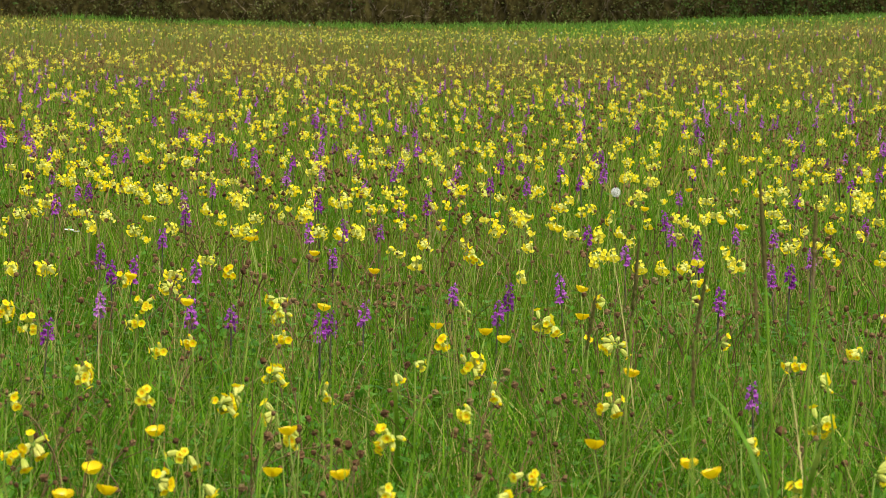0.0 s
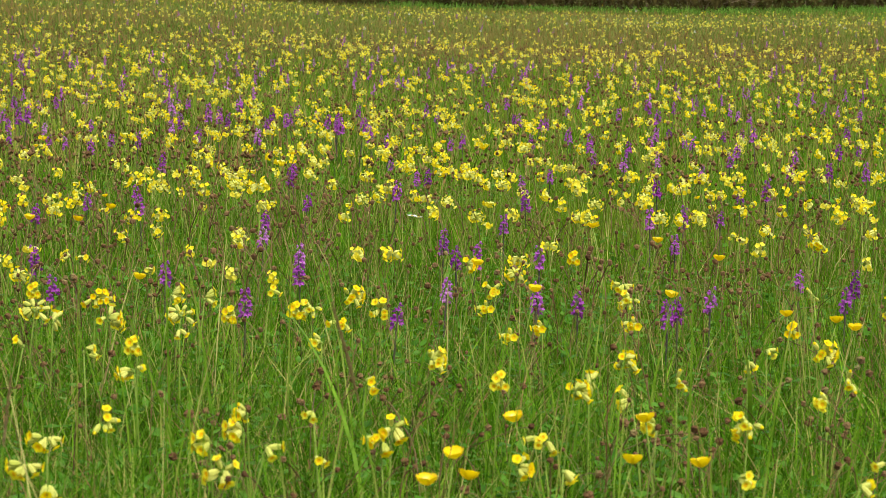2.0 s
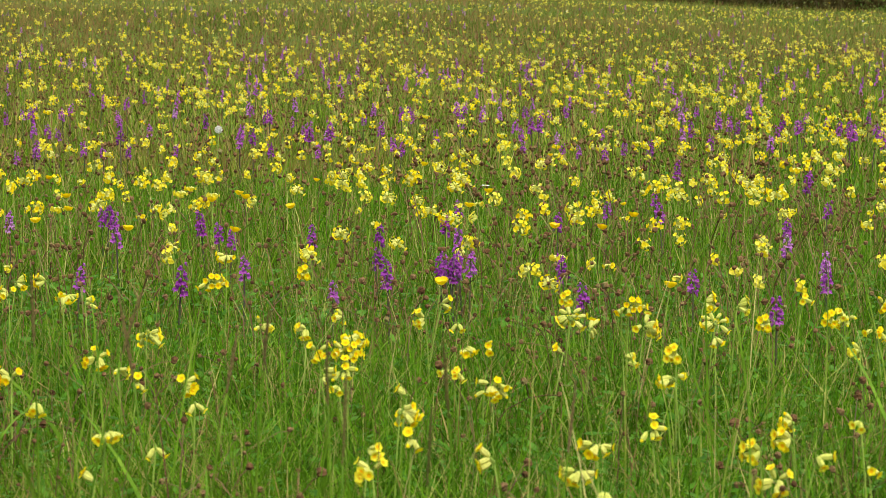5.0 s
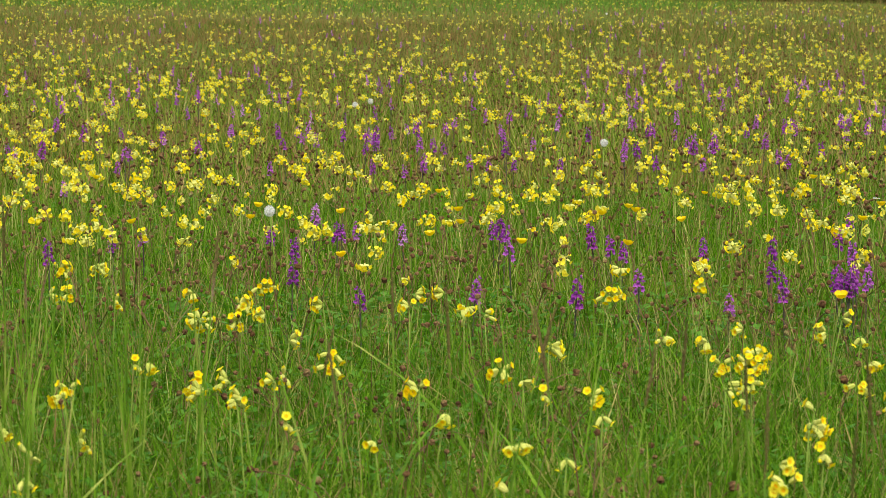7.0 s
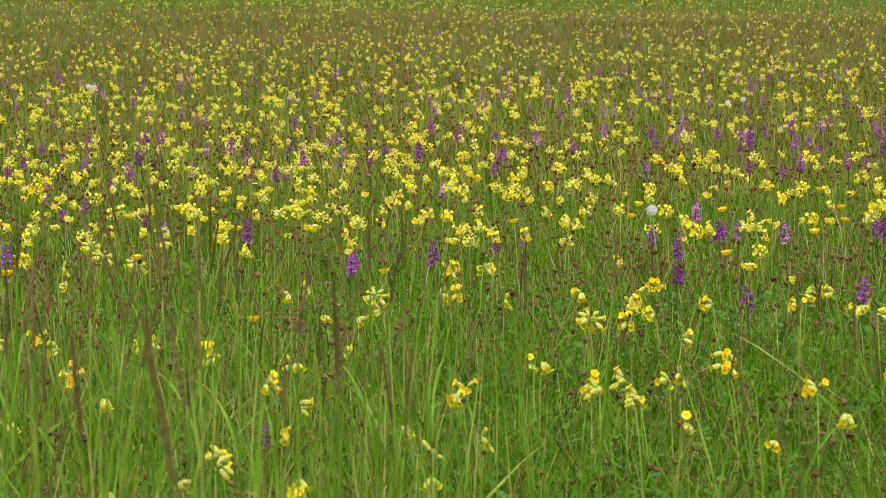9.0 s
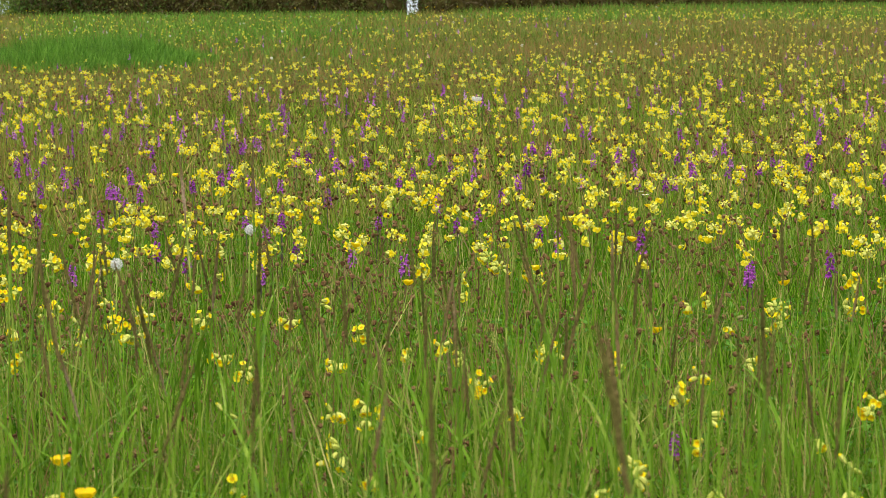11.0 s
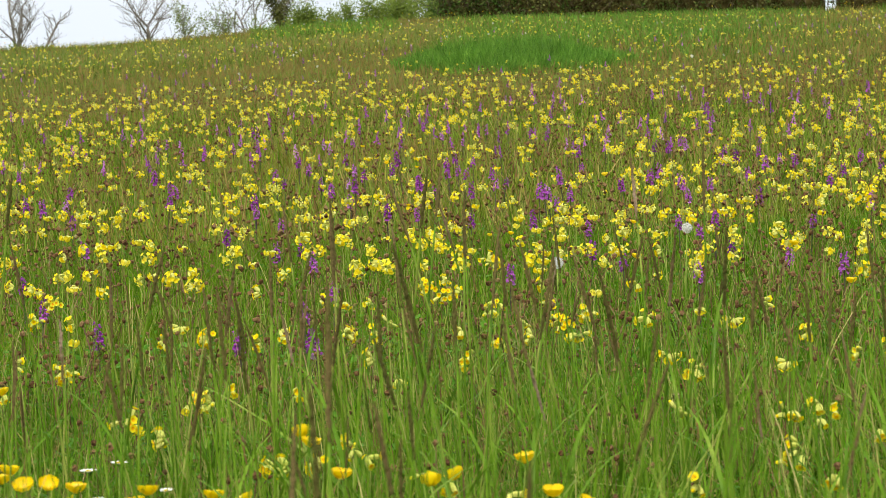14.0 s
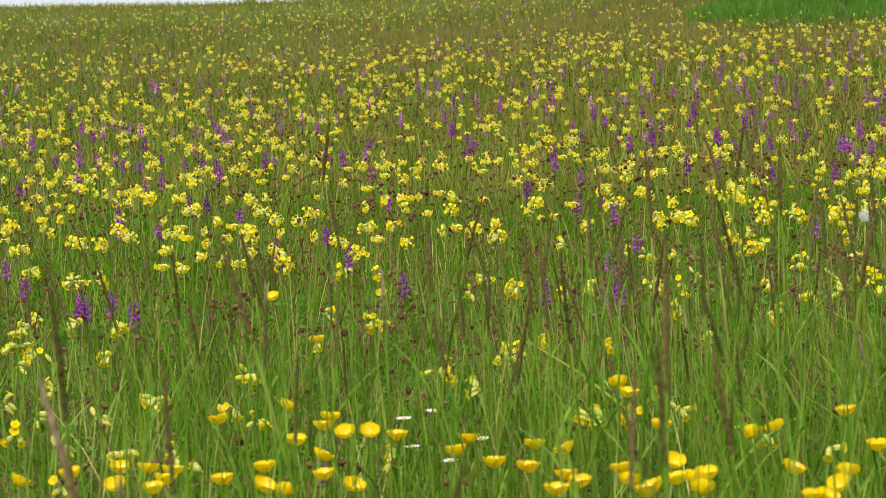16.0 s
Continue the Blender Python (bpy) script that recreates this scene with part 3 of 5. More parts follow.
def burnet_dot(seed):
    """A burnet far off: thin flat stems and six-sided heads."""
    pieces = []
    for line, r, k in burnet_plan(seed):
        a, b, q = np.array(line[0]), np.array(line[5]), r * 1.6
        w = np.array([0.0008 * math.cos(k), 0.0008 * math.sin(k), 0])
        pieces.append((np.array([a - w, a + w, b]), np.array([(0, 1, 2)]), 1))
        V = b + np.array([(q, 0, 0.3 * q), (0, q, -0.3 * q), (-q, 0, 0.3 * q), (0, -q, -0.3 * q), (0.2 * q, 0, q * 1.2), (0, 0.2 * q, -q * 1.1)])
        pieces.append((V, np.array([(0, 1, 4), (1, 2, 4), (2, 3, 4), (3, 0, 4), (1, 0, 5), (2, 1, 5), (3, 2, 5), (0, 3, 5)]), 0))
    return join(pieces)


def burnet_flat(seed):
    pieces = []
    for line, r, k in burnet_plan(seed):
        pieces.append((*tube([line[0], line[2], line[4], line[5]], [0.0007] * 4, 3), 1))
        kv, kf = knob(r, r * 2.0, 6, 7, 0.33, k)
        pieces.append((kv + np.array(line[-1]) - (0, 0, r * 0.6), kf, 0))
    return join(pieces)


def burnet_thing(seed):
    root = tagged(new("burnet"), "wiry reddish burnet stalks with round brown heads", "wildflower", "burnets in the meadow")
    for line, r, k in burnet_plan(seed):
        stem = part("stem", mesh_of("burnet_stem", *tube(line, [0.0009] * 3 + [0.0007] * 3, 5), [STEM_RED], smooth=True), root)
        kv, kf = knob(r, r * 2.1, 7, 9, 0.34, k)
        part("seed_head", mesh_of("burnet_head", kv, kf, [BURNET]), stem, "knobbly brown head", Matrix.Translation(Vector(line[-1]) - Vector((0, 0, r * 0.6))))
    return root


def tall_grass_plan(seed):
    g = np.random.default_rng(900 + seed)
    h = 0.46
    a, bow = g.uniform(0, 6.28), g.uniform(0.01, 0.09)
    d = Vector((math.cos(a), math.sin(a), 0))
    at = lambda t: d * (bow * t ** 2) + Vector((0, 0, h * t))
    start = g.uniform(0.74, 0.84)
    return [at(t) for t in np.linspace(0, start + 0.02, 5)], [at(t) for t in np.linspace(start, 1, 7)], g


def spike_arrays(line, g):
    """A narrow seed spike, thick in the middle and bristling with short spikelets."""
    P, R = [], []
    for i in range(27):
        t = i / 26
        u = t * (len(line) - 1)
        j = min(int(u), len(line) - 2)
        P.append(line[j].lerp(line[j + 1], u - j) + Vector((g.normal(0, 0.0003), g.normal(0, 0.0003), 0)))
        R.append(0.0003 + 0.0018 * math.sin(math.pi * min(1, 0.06 + 0.94 * t)) ** 0.6)
    V, F = tube(P, R, 5)
    # each corner pushed out or in: the ends of the spikelets
    C = np.repeat(np.array([tuple(p) for p in P]), 5, 0)
    V[:-1] = C + (V[:-1] - C) * g.uniform(0.78, 1.3, (len(C), 1)) + g.normal(0, 0.0004, (len(C), 3)) * (0, 0, 1)
    return V, F


def leaf_arrays(seed, base, length):
    g = np.random.default_rng(seed)
    a = g.uniform(0, 6.28)
    o, s = Vector((math.cos(a), math.sin(a), 0)), Vector((-math.sin(a), math.cos(a), 0))
    V, F = [], []
    for i in range(6):
        t = i / 5
        c = base + o * length * (0.25 * t + 0.35 * t * t) + Vector((0, 0, length * (0.9 * t - 0.35 * t * t)))
        w = 0.0026 * (1 - t ** 2) + 0.0002
        V += [c - s * w, c + o * -0.0006 * (1 - t), c + s * w]
    for i in range(5):
        for k in range(2):
            q = 3 * i + k
            F += [(q, q + 1, q + 4), (q, q + 4, q + 3)]
    return np.array([tuple(v) for v in V]), np.array(F)


def tall_grass_thing(seed):
    root = tagged(new("foxtail"), "tall foxtail stalk with a narrow purplish-brown seed spike", "plant", "tall foxtail stalks")
    line, top, g = tall_grass_plan(seed)
    part("stalk", mesh_of("grass_stalk", *tube(line, [0.0018, 0.0017, 0.0015, 0.0013, 0.0012], 5), [STALK], smooth=True), root)
    part("spike", mesh_of("grass_spike", *spike_arrays(top, g), [SPIKE]), root, "purplish-brown seed spike")
    for k in range(2):
        V, F = leaf_arrays(seed * 7 + k, line[0].lerp(line[-1], 0.12 + 0.3 * k), 0.16 + 0.05 * k)
        part("blade", mesh_of("grass_leaf", V, F, [STALK]), root, "long green leaf blade")
    return root


def clock_arrays(rays=170, r=0.0125):
    """The seed head of a dandelion: fine rays with small flat tufts at their ends."""
    pieces = []
    for i in range(rays):
        z = 1 - 2 * (i + 0.5) / rays
        a = i * 2.39996
        d = Vector((math.cos(a) * math.sqrt(1 - z * z), math.sin(a) * math.sqrt(1 - z * z), z))
        u = d.orthogonal().normalized()
        v = d.cross(u)
        e = d * r
        pieces.append((np.array([e * 0.15 - u * 0.0003, e * 0.15 + u * 0.0003, e]), np.array([(0, 1, 2)]), 0))
        for k in range(4):
            s = (u * math.cos(k * 1.5708 + i) + v * math.sin(k * 1.5708 + i))
            f = e * (0.86 + 0.1 * math.sin(i * 1.7))
            n = d.cross(s) * 0.00045
            pieces.append((np.array([f - n, f + n, f + s * 0.0036 + d * 0.0032]), np.array([(0, 1, 2)]), 0))
    return join(pieces)[:2]


def clock_thing(tall=0.235, rays=170):
    root = tagged(new("dandelion_clock"), "round white dandelion seed head on a bare stalk", "seed head", "dandelion clocks")
    part("stalk", mesh_of("clock_stalk", *tube([(0, 0, 0), (0.004, 0, tall / 2), (0, 0, tall)], [0.002, 0.0018, 0.0016], 5), [STEM_PALE], smooth=True), root)
    part("seed_head", mesh_of("clock_head", *clock_arrays(rays), [DOWN]), root, "fluffy white seed ball", Matrix.Translation((0, 0, tall + 0.015)))
    return root


def daisy_thing():
    root = tagged(new("daisy"), "small white daisy with a yellow eye in grass", "flower", "white daisies")
    part("stem", mesh_of("daisy_stem", *tube([(0, 0, 0), (0.004, 0, 0.09), (0, 0, 0.17)], [0.0012, 0.001, 0.001], 4), [STEM_PALE], smooth=True), root)
    kv, kf = knob(0.004, 0.004, 4, 7)
    eye = part("eye", mesh_of("daisy_eye", kv, kf, [BUTTER_EYE]), root, "yellow eye", Matrix.Translation((0, 0, 0.17)))
    me = mesh_of("daisy_petal", [(0.003, -0.0012, 0.001), (0.003, 0.0012, 0.001), (0.010, -0.0021, 0.003), (0.010, 0.0021, 0.003), (0.0125, 0, 0.0035)],
                 [(0, 1, 3), (0, 3, 2), (2, 3, 4)], [DAISY])
    for k in range(14):
        part("petal", me, eye, m=pose(0, 0, 0, 0, 0, 360 / 14 * k))
    return root


def set_out(makers, rows, sizes=(0.9, 1.15), seed=1, turn=3.14):
    """Places things built by makers at (x, y, size) or (x, y) rows: the first of each maker is the built one, the rest are copies."""
    g = random.Random(seed)
    made = [None] * len(makers)
    for row in rows:
        x, y = row[0], row[1]
        s = row[2] if len(row) > 2 else g.uniform(*sizes)
        k = g.randrange(len(makers))
        m = Matrix.Translation((x, y, float(height(x, y)) - 0.003)) @ Euler((g.uniform(-0.06, 0.06), g.uniform(-0.06, 0.06), g.uniform(-turn, turn))).to_matrix().to_4x4()
        if made[k] is None:
            made[k] = makers[k]()
            made[k].matrix_basis = m
            made[k].scale = (s, s, s)
        else:
            keep = made[k].matrix_basis.copy()
            made[k].scale = (s, s, s)
            copy_thing(made[k], m)
            made[k].matrix_basis = keep


def thin_out(P, keep):
    return P[rng.uniform(0, 1, len(P)) < keep]


def stuff(name, tmpls, mats, P, sizes, label, category, lean=0.06, turn=3.14):
    pieces = []
    which = rng.integers(0, len(tmpls), len(P))
    for k, t in enumerate(tmpls):
        Q = P[which == k]
        if len(Q):
            pieces.append(scatter(t, Q, rng.uniform(-turn, turn, len(Q)), rng.uniform(*sizes, len(Q)), rng.normal(0, lean, (len(Q), 2))))
    V, F, M = join(pieces)
    tagged(new(name, mesh_of(name, V, F, mats, M)), label, category, kind="stuff")


# ---- where the nearer flowers stand: heading in degrees to the left, metres away ----
COWSLIP_SMALL_A = [(-12.77, 3.4), (-3.52, 3.49), (-27.35, 3.54), (-25.61, 3.56), (-22.39, 3.61), (10.79, 3.61), (-18.15, 3.66), (5.35, 3.67),
      (-8.54, 3.68), (-16.56, 3.69), (7.72, 3.7), (-4.66, 3.72), (9.87, 3.72), (31.47, 3.77), (19.93, 3.77), (-9.49, 3.78),
      (16.67, 3.79), (33.85, 3.79), (14.03, 3.84), (-1.47, 3.9), (20.92, 3.93), (-17.98, 3.94), (21.18, 3.95), (0.62, 4.08),
      (5.92, 4.09), (-5.48, 4.11), (-2.28, 4.12), (22.72, 4.14), (-9.27, 4.19), (-8.38, 4.24), (22.76, 4.25), (1.16, 4.27),
      (23.07, 4.28), (13, 4.29), (-4.27, 4.36), (14.03, 4.41), (-4.14, 4.46), (11.51, 4.46), (-25.9, 4.55), (-12.06, 4.6),
      (-33.63, 4.7), (3.05, 4.72), (3.33, 4.73), (-26.29, 4.75), (-15.28, 4.83), (12.2, 4.84), (0.54, 4.94), (-10.2, 4.97)]
COWSLIP_SMALL_B = [(21.86, 5.01), (29.08, 5.02), (-29.45, 5.09), (-31.95, 5.25), (-9.75, 5.25), (-28.75, 5.29), (-16.75, 5.4), (6.7, 5.41),
      (6.97, 5.48), (22.13, 5.55), (23.79, 5.74), (-34.78, 5.75), (22.28, 5.87), (24.25, 5.9), (12.14, 6.06), (23.5, 6.52),
      (16.71, 6.85)]
COWSLIP_MEDIUM_A = [(-8.98, 3.49), (-16.15, 3.5), (7.48, 3.55), (-12.73, 3.56), (-21.93, 3.63), (-11.37, 3.65), (-33.53, 3.67), (-28.51, 3.69),
      (-12.97, 3.72), (-16.04, 3.73), (-19.13, 3.74), (-22.27, 3.74), (-34.52, 3.81), (-19.23, 3.82), (-16.75, 3.83), (8.79, 3.84),
      (-24.11, 3.9), (-16.72, 4), (23.42, 4), (23.68, 4.06), (23.97, 4.09), (-23.96, 4.12), (34.94, 4.18), (-27.34, 4.19),
      (-5.52, 4.26), (30.51, 4.29), (-2.07, 4.31), (-21.18, 4.32), (-29.92, 4.36), (25.88, 4.37), (-10.46, 4.42), (2.36, 4.43),
      (32.21, 4.45), (4.11, 4.49), (0.56, 4.54), (13.94, 4.54), (8.38, 4.55), (-7.91, 4.58), (-0.67, 4.58), (-3.47, 4.58),
      (-14.52, 4.59), (11.4, 4.66), (-18.03, 4.68), (25.85, 4.74), (-0.76, 4.8), (-21.43, 4.83), (-33.41, 4.85), (-7.41, 4.86)]
COWSLIP_MEDIUM_B = [(-18.4, 4.94), (33.07, 4.96), (16.33, 4.97), (-22.15, 4.99), (-23.6, 4.99), (34.54, 4.99), (14.53, 5.01), (-16.29, 5.03),
      (-9.85, 5.06), (-18.98, 5.07), (11.8, 5.08), (-26.51, 5.1), (-8.19, 5.11), (-17.26, 5.14), (16.57, 5.14), (-20.96, 5.17),
      (-15.54, 5.24), (-14.79, 5.27), (22.16, 5.27), (1.25, 5.28), (12.28, 5.28), (2.08, 5.31), (19.54, 5.41), (-12.48, 5.44),
      (-21.41, 5.45), (-1.89, 5.46), (0.68, 5.48), (13.91, 5.48), (-3.14, 5.5), (-0.33, 5.52), (5.84, 5.56), (33.82, 5.62),
      (34.25, 5.64), (-23.69, 5.69), (2.05, 5.69), (-1.85, 5.71), (24.21, 5.71), (-2.77, 5.72), (15.34, 5.72), (25.41, 5.74),
      (20.67, 5.74), (25.23, 5.76), (4.52, 5.82), (-7.61, 5.83), (17.17, 5.83), (7.76, 5.86), (-30.09, 5.87), (-20.94, 5.94)]
COWSLIP_MEDIUM_C = [(7.13, 5.97), (25.98, 6.08), (-22.75, 6.18), (-5.94, 6.21), (-31.71, 6.23), (19.59, 6.28), (27.76, 6.29), (18.73, 6.31),
      (22.29, 6.41), (17.1, 6.5), (20.69, 6.6), (31.75, 6.62), (18.72, 6.65), (31.11, 6.72), (24.28, 6.81), (16.47, 7.42)]
COWSLIP_LARGE_A = [(-25.78, 3.91), (-9.2, 3.97), (-33.58, 4.2), (-22.45, 4.21), (-11.03, 4.27), (-14.6, 4.34), (4.38, 4.4), (-19.9, 4.48),
      (-23.22, 4.5), (27.03, 4.54), (-8.31, 4.6), (-27.32, 4.67), (-8.05, 4.74), (-4.51, 4.79), (-13.79, 4.88), (-12.4, 5.01),
      (-29.77, 5.02), (-15.12, 5.04), (10.59, 5.11), (-34.8, 5.17), (-17.74, 5.19), (34.7, 5.2), (-13.62, 5.22), (2.26, 5.28),
      (28.17, 5.3), (-18.5, 5.33), (-23.55, 5.36), (-28.54, 5.37), (33.13, 5.5), (18.2, 5.55), (1.27, 5.58), (-5.61, 5.58),
      (22.92, 5.73), (34.46, 5.75), (6.27, 5.8), (18.57, 5.82), (1, 5.84), (18.25, 5.98), (4.65, 6.17), (4.18, 6.28),
      (33.47, 6.33), (28.57, 6.34), (33.95, 6.43), (20.89, 6.47), (29.7, 6.55), (10.91, 6.57), (-27.33, 6.58), (21.18, 6.7)]
COWSLIP_LARGE_B = [(12.84, 6.72), (28.18, 6.73), (34.71, 6.77), (11.45, 6.81), (11.78, 6.97), (23.97, 7.27), (19.91, 7.32), (20.13, 7.46),
      (21.98, 7.64)]
COWSLIP_PALE_A = [(27.78, 3.73), (9.1, 3.74), (5.14, 3.82), (-3.75, 3.87), (-14.1, 3.92), (31.73, 3.95), (4.19, 3.97),
      (-32.37, 3.99), (33.03, 3.99), (34.22, 4), (8.02, 4.06), (-18.66, 4.18), (30.32, 4.18), (-22.95, 4.24), (33.51, 4.26),
      (-7.75, 4.31), (34.76, 4.31), (7.57, 4.32), (1.96, 4.34), (-24.64, 4.36), (0.94, 4.36), (-27.7, 4.39), (14.38, 4.39),
      (32.47, 4.4), (-8.3, 4.42), (13.74, 4.44), (1.47, 4.45), (16.54, 4.46), (35.03, 4.52), (0.38, 4.54), (-13.54, 4.56),
      (30.47, 4.58), (-10.37, 4.63), (33.92, 4.67), (-33.93, 4.69), (-10.83, 4.7), (7.55, 4.74), (25.24, 4.75), (23.83, 4.78),
      (-12.78, 4.88), (34.17, 4.9), (8.88, 4.91), (6.86, 4.91), (-6.85, 4.92), (24.99, 4.93), (35.01, 4.97), (10.4, 5.06)]
COWSLIP_PALE_B = [(13.35, 5.15), (20.7, 5.17), (20.4, 5.25), (-2.93, 5.27), (-3.44, 5.36), (29.18, 5.43), (19.17, 5.49), (34.77, 5.49),
      (-27.35, 5.58), (3.74, 5.65), (5, 5.67), (26.21, 5.75), (19.38, 5.86), (-31.38, 5.89), (21.96, 5.91), (16.25, 5.91),
      (14.86, 6.03), (19.88, 6.05), (22.85, 6.34), (12.16, 6.48), (16.05, 6.82)]
COWSLIP_MID_A = [(-12.03, 5.94), (-21.42, 5.95), (-16.23, 5.97), (-16.83, 5.98), (-14.61, 6.01), (-11.92, 6.05), (-15.42, 6.08), (28.09, 6.11),
      (-1.71, 6.12), (-21.67, 6.22), (-11.8, 6.23), (-13.53, 6.25), (-19.2, 6.3), (-18.78, 6.32), (-19.09, 6.35), (-5.01, 6.36),
      (-13.15, 6.37), (-7.4, 6.42), (-12.23, 6.43), (-18.44, 6.47), (-28.36, 6.49), (-10.82, 6.49), (-15.2, 6.53), (-16.39, 6.55),
      (-26.11, 6.59), (-1.11, 6.59), (-7.6, 6.63), (-22.26, 6.64), (-31.01, 6.65), (-16.34, 6.69), (-7.65, 6.7), (-31.23, 6.73),
      (18.02, 6.73), (-30.53, 6.77), (1.33, 6.77), (-10.81, 6.78), (-4.97, 6.78), (-14.27, 6.81), (-9.19, 6.82), (-32.09, 6.85),
      (-29.5, 6.88), (-32.69, 6.88), (-14.65, 6.89), (-31.5, 6.9), (-16.23, 6.92), (-8.01, 6.93), (-25.8, 6.95), (-29.72, 6.96)]
COWSLIP_MID_B = [(30.57, 6.96), (-1.16, 6.97), (32.19, 7.01), (-11.77, 7.02), (-25.69, 7.03), (8.6, 7.03), (-34.14, 7.04), (-29.99, 7.06),
      (29.64, 7.06), (-32.26, 7.1), (-29.66, 7.13), (-14.16, 7.13), (6.75, 7.13), (29.8, 7.15), (-32.1, 7.17), (-8.58, 7.17),
      (-27.26, 7.18), (-28.46, 7.2), (20.84, 7.2), (-20.87, 7.21), (30.51, 7.21), (-35, 7.26), (10.34, 7.27), (-12.69, 7.28),
      (6.48, 7.29), (31.54, 7.29), (-19.93, 7.3), (-14.7, 7.31), (4.37, 7.32), (0.09, 7.32), (-20.79, 7.33), (31.92, 7.33),
      (-22.63, 7.34), (2.43, 7.36), (-18.32, 7.37), (8.82, 7.38), (-34.26, 7.39), (-1.49, 7.39), (28.6, 7.4), (15.22, 7.41),
      (-33.29, 7.42), (4.59, 7.42), (-23.01, 7.44), (-35.12, 7.44), (15.98, 7.45), (-34.05, 7.46), (8.93, 7.48), (-21.48, 7.51)]
COWSLIP_MID_C = [(30.94, 7.51), (18.99, 7.53), (-4.38, 7.54), (27.94, 7.54), (17.78, 7.55), (-27.75, 7.56), (-29.61, 7.57), (-13.66, 7.57),
      (34.78, 7.59), (-11.75, 7.6), (4.6, 7.6), (-30.42, 7.61), (7.89, 7.62), (15.76, 7.63), (-4.93, 7.64), (19.2, 7.64),
      (16.03, 7.64), (28.05, 7.64), (-18.28, 7.65), (-12.79, 7.65), (0.64, 7.66), (-1.43, 7.67), (-28.3, 7.69), (-15.46, 7.7),
      (-2.03, 7.7), (-33.52, 7.71), (-9.69, 7.72), (35.1, 7.72), (2.11, 7.73), (20.41, 7.73), (16.14, 7.75), (10.73, 7.76),
      (-20.1, 7.77), (-10.55, 7.77), (31.65, 7.77), (11.22, 7.78), (-22.34, 7.8), (30.89, 7.8), (27.56, 7.8), (-8.39, 7.81),
      (8.66, 7.85), (17.78, 7.85), (-28.9, 7.86), (-2.63, 7.86), (14.19, 7.86), (33.55, 7.86), (30.45, 7.86), (8.98, 7.87)]
COWSLIP_MID_D = [(-19.06, 7.88), (-22.94, 7.89), (-30.04, 7.89), (-26.65, 7.9), (31.92, 7.9), (27.61, 7.9), (10.19, 7.93), (5.84, 7.94),
      (-5.32, 7.94), (-21.03, 7.95), (17.67, 7.95), (-19.65, 7.96), (12.68, 7.97), (32.63, 7.97), (18.22, 7.98), (4.77, 8.01),
      (-16.06, 8.02), (18.93, 8.03), (-22.06, 8.04), (-27.53, 8.06), (-12.67, 8.06), (-3.68, 8.06), (6.52, 8.07), (-23.97, 8.08),
      (-28.13, 8.09), (29.58, 8.09), (-31.68, 8.1), (4.13, 8.1), (1.58, 8.1), (7.23, 8.1), (-15.13, 8.11), (11.39, 8.11),
      (15.2, 8.11), (-8.63, 8.13), (-23.8, 8.14), (-9.51, 8.14), (19.04, 8.15), (-11.96, 8.16), (14.04, 8.16), (-13.27, 8.18),
      (1.36, 8.18), (-30.76, 8.19), (5.05, 8.19), (-19.11, 8.2), (-14.64, 8.21), (7.12, 8.21), (31.76, 8.21), (-33.42, 8.23)]
COWSLIP_MID_E = [(-18.78, 8.25), (8, 8.25), (-22.92, 8.26), (20.41, 8.26), (12.31, 8.27), (8.33, 8.27), (34.31, 8.27), (-3.62, 8.28),
      (22.04, 8.28), (19.31, 8.28), (22.26, 8.29), (6.74, 8.3), (20.95, 8.3), (-28.02, 8.31), (16.51, 8.31), (-14.58, 8.32),
      (-30.05, 8.33), (13.34, 8.34), (9.53, 8.34), (-16.01, 8.35), (35.06, 8.36), (-32.45, 8.38), (17.44, 8.38), (30.29, 8.39),
      (29.25, 8.4), (24.86, 8.41), (-21.55, 8.42), (-13.81, 8.42), (-33.26, 8.45), (31.87, 8.45), (9.7, 8.46), (-26.04, 8.47),
      (7.89, 8.48), (18.76, 8.48), (34.15, 8.48), (-32.28, 8.49), (10.52, 8.51), (23.35, 8.51), (-29.33, 8.52), (10.85, 8.53),
      (-1.87, 8.54), (-8.47, 8.55), (21.39, 8.57), (16.89, 8.57), (-26.59, 8.58), (-15.29, 8.58), (-24.72, 8.59), (-8.2, 8.59)]
COWSLIP_MID_F = [(0.77, 8.59), (-16.28, 8.6), (-10.58, 8.61), (27.82, 8.61), (-5.16, 8.62), (2.46, 8.63), (-4.06, 8.63), (12.43, 8.64),
      (14.26, 8.65), (-1.98, 8.66), (-33.16, 8.68), (18.48, 8.7), (7.56, 8.71), (22.86, 8.71), (-21.22, 8.72), (-22.74, 8.73),
      (-24.88, 8.73), (3.44, 8.73), (-20.78, 8.75), (-18.51, 8.77), (2.9, 8.77), (-3.52, 8.77), (-34.29, 8.78), (-9.54, 8.78),
      (-2.8, 8.78), (8.71, 8.78), (-29.66, 8.79), (21.01, 8.79), (7.23, 8.82), (-7.11, 8.84), (-7.86, 8.84), (-9.13, 8.85),
      (-22.96, 8.87), (18.98, 8.87), (-5.6, 8.88), (12.16, 8.88), (26.88, 8.89), (-12.71, 8.9), (-21.39, 8.92), (-2.25, 8.92),
      (-15.23, 8.96), (18.54, 8.97), (-23.36, 8.98), (-3.63, 8.98), (-16.28, 8.99), (11.89, 8.99), (8.05, 9), (17.38, 9)]
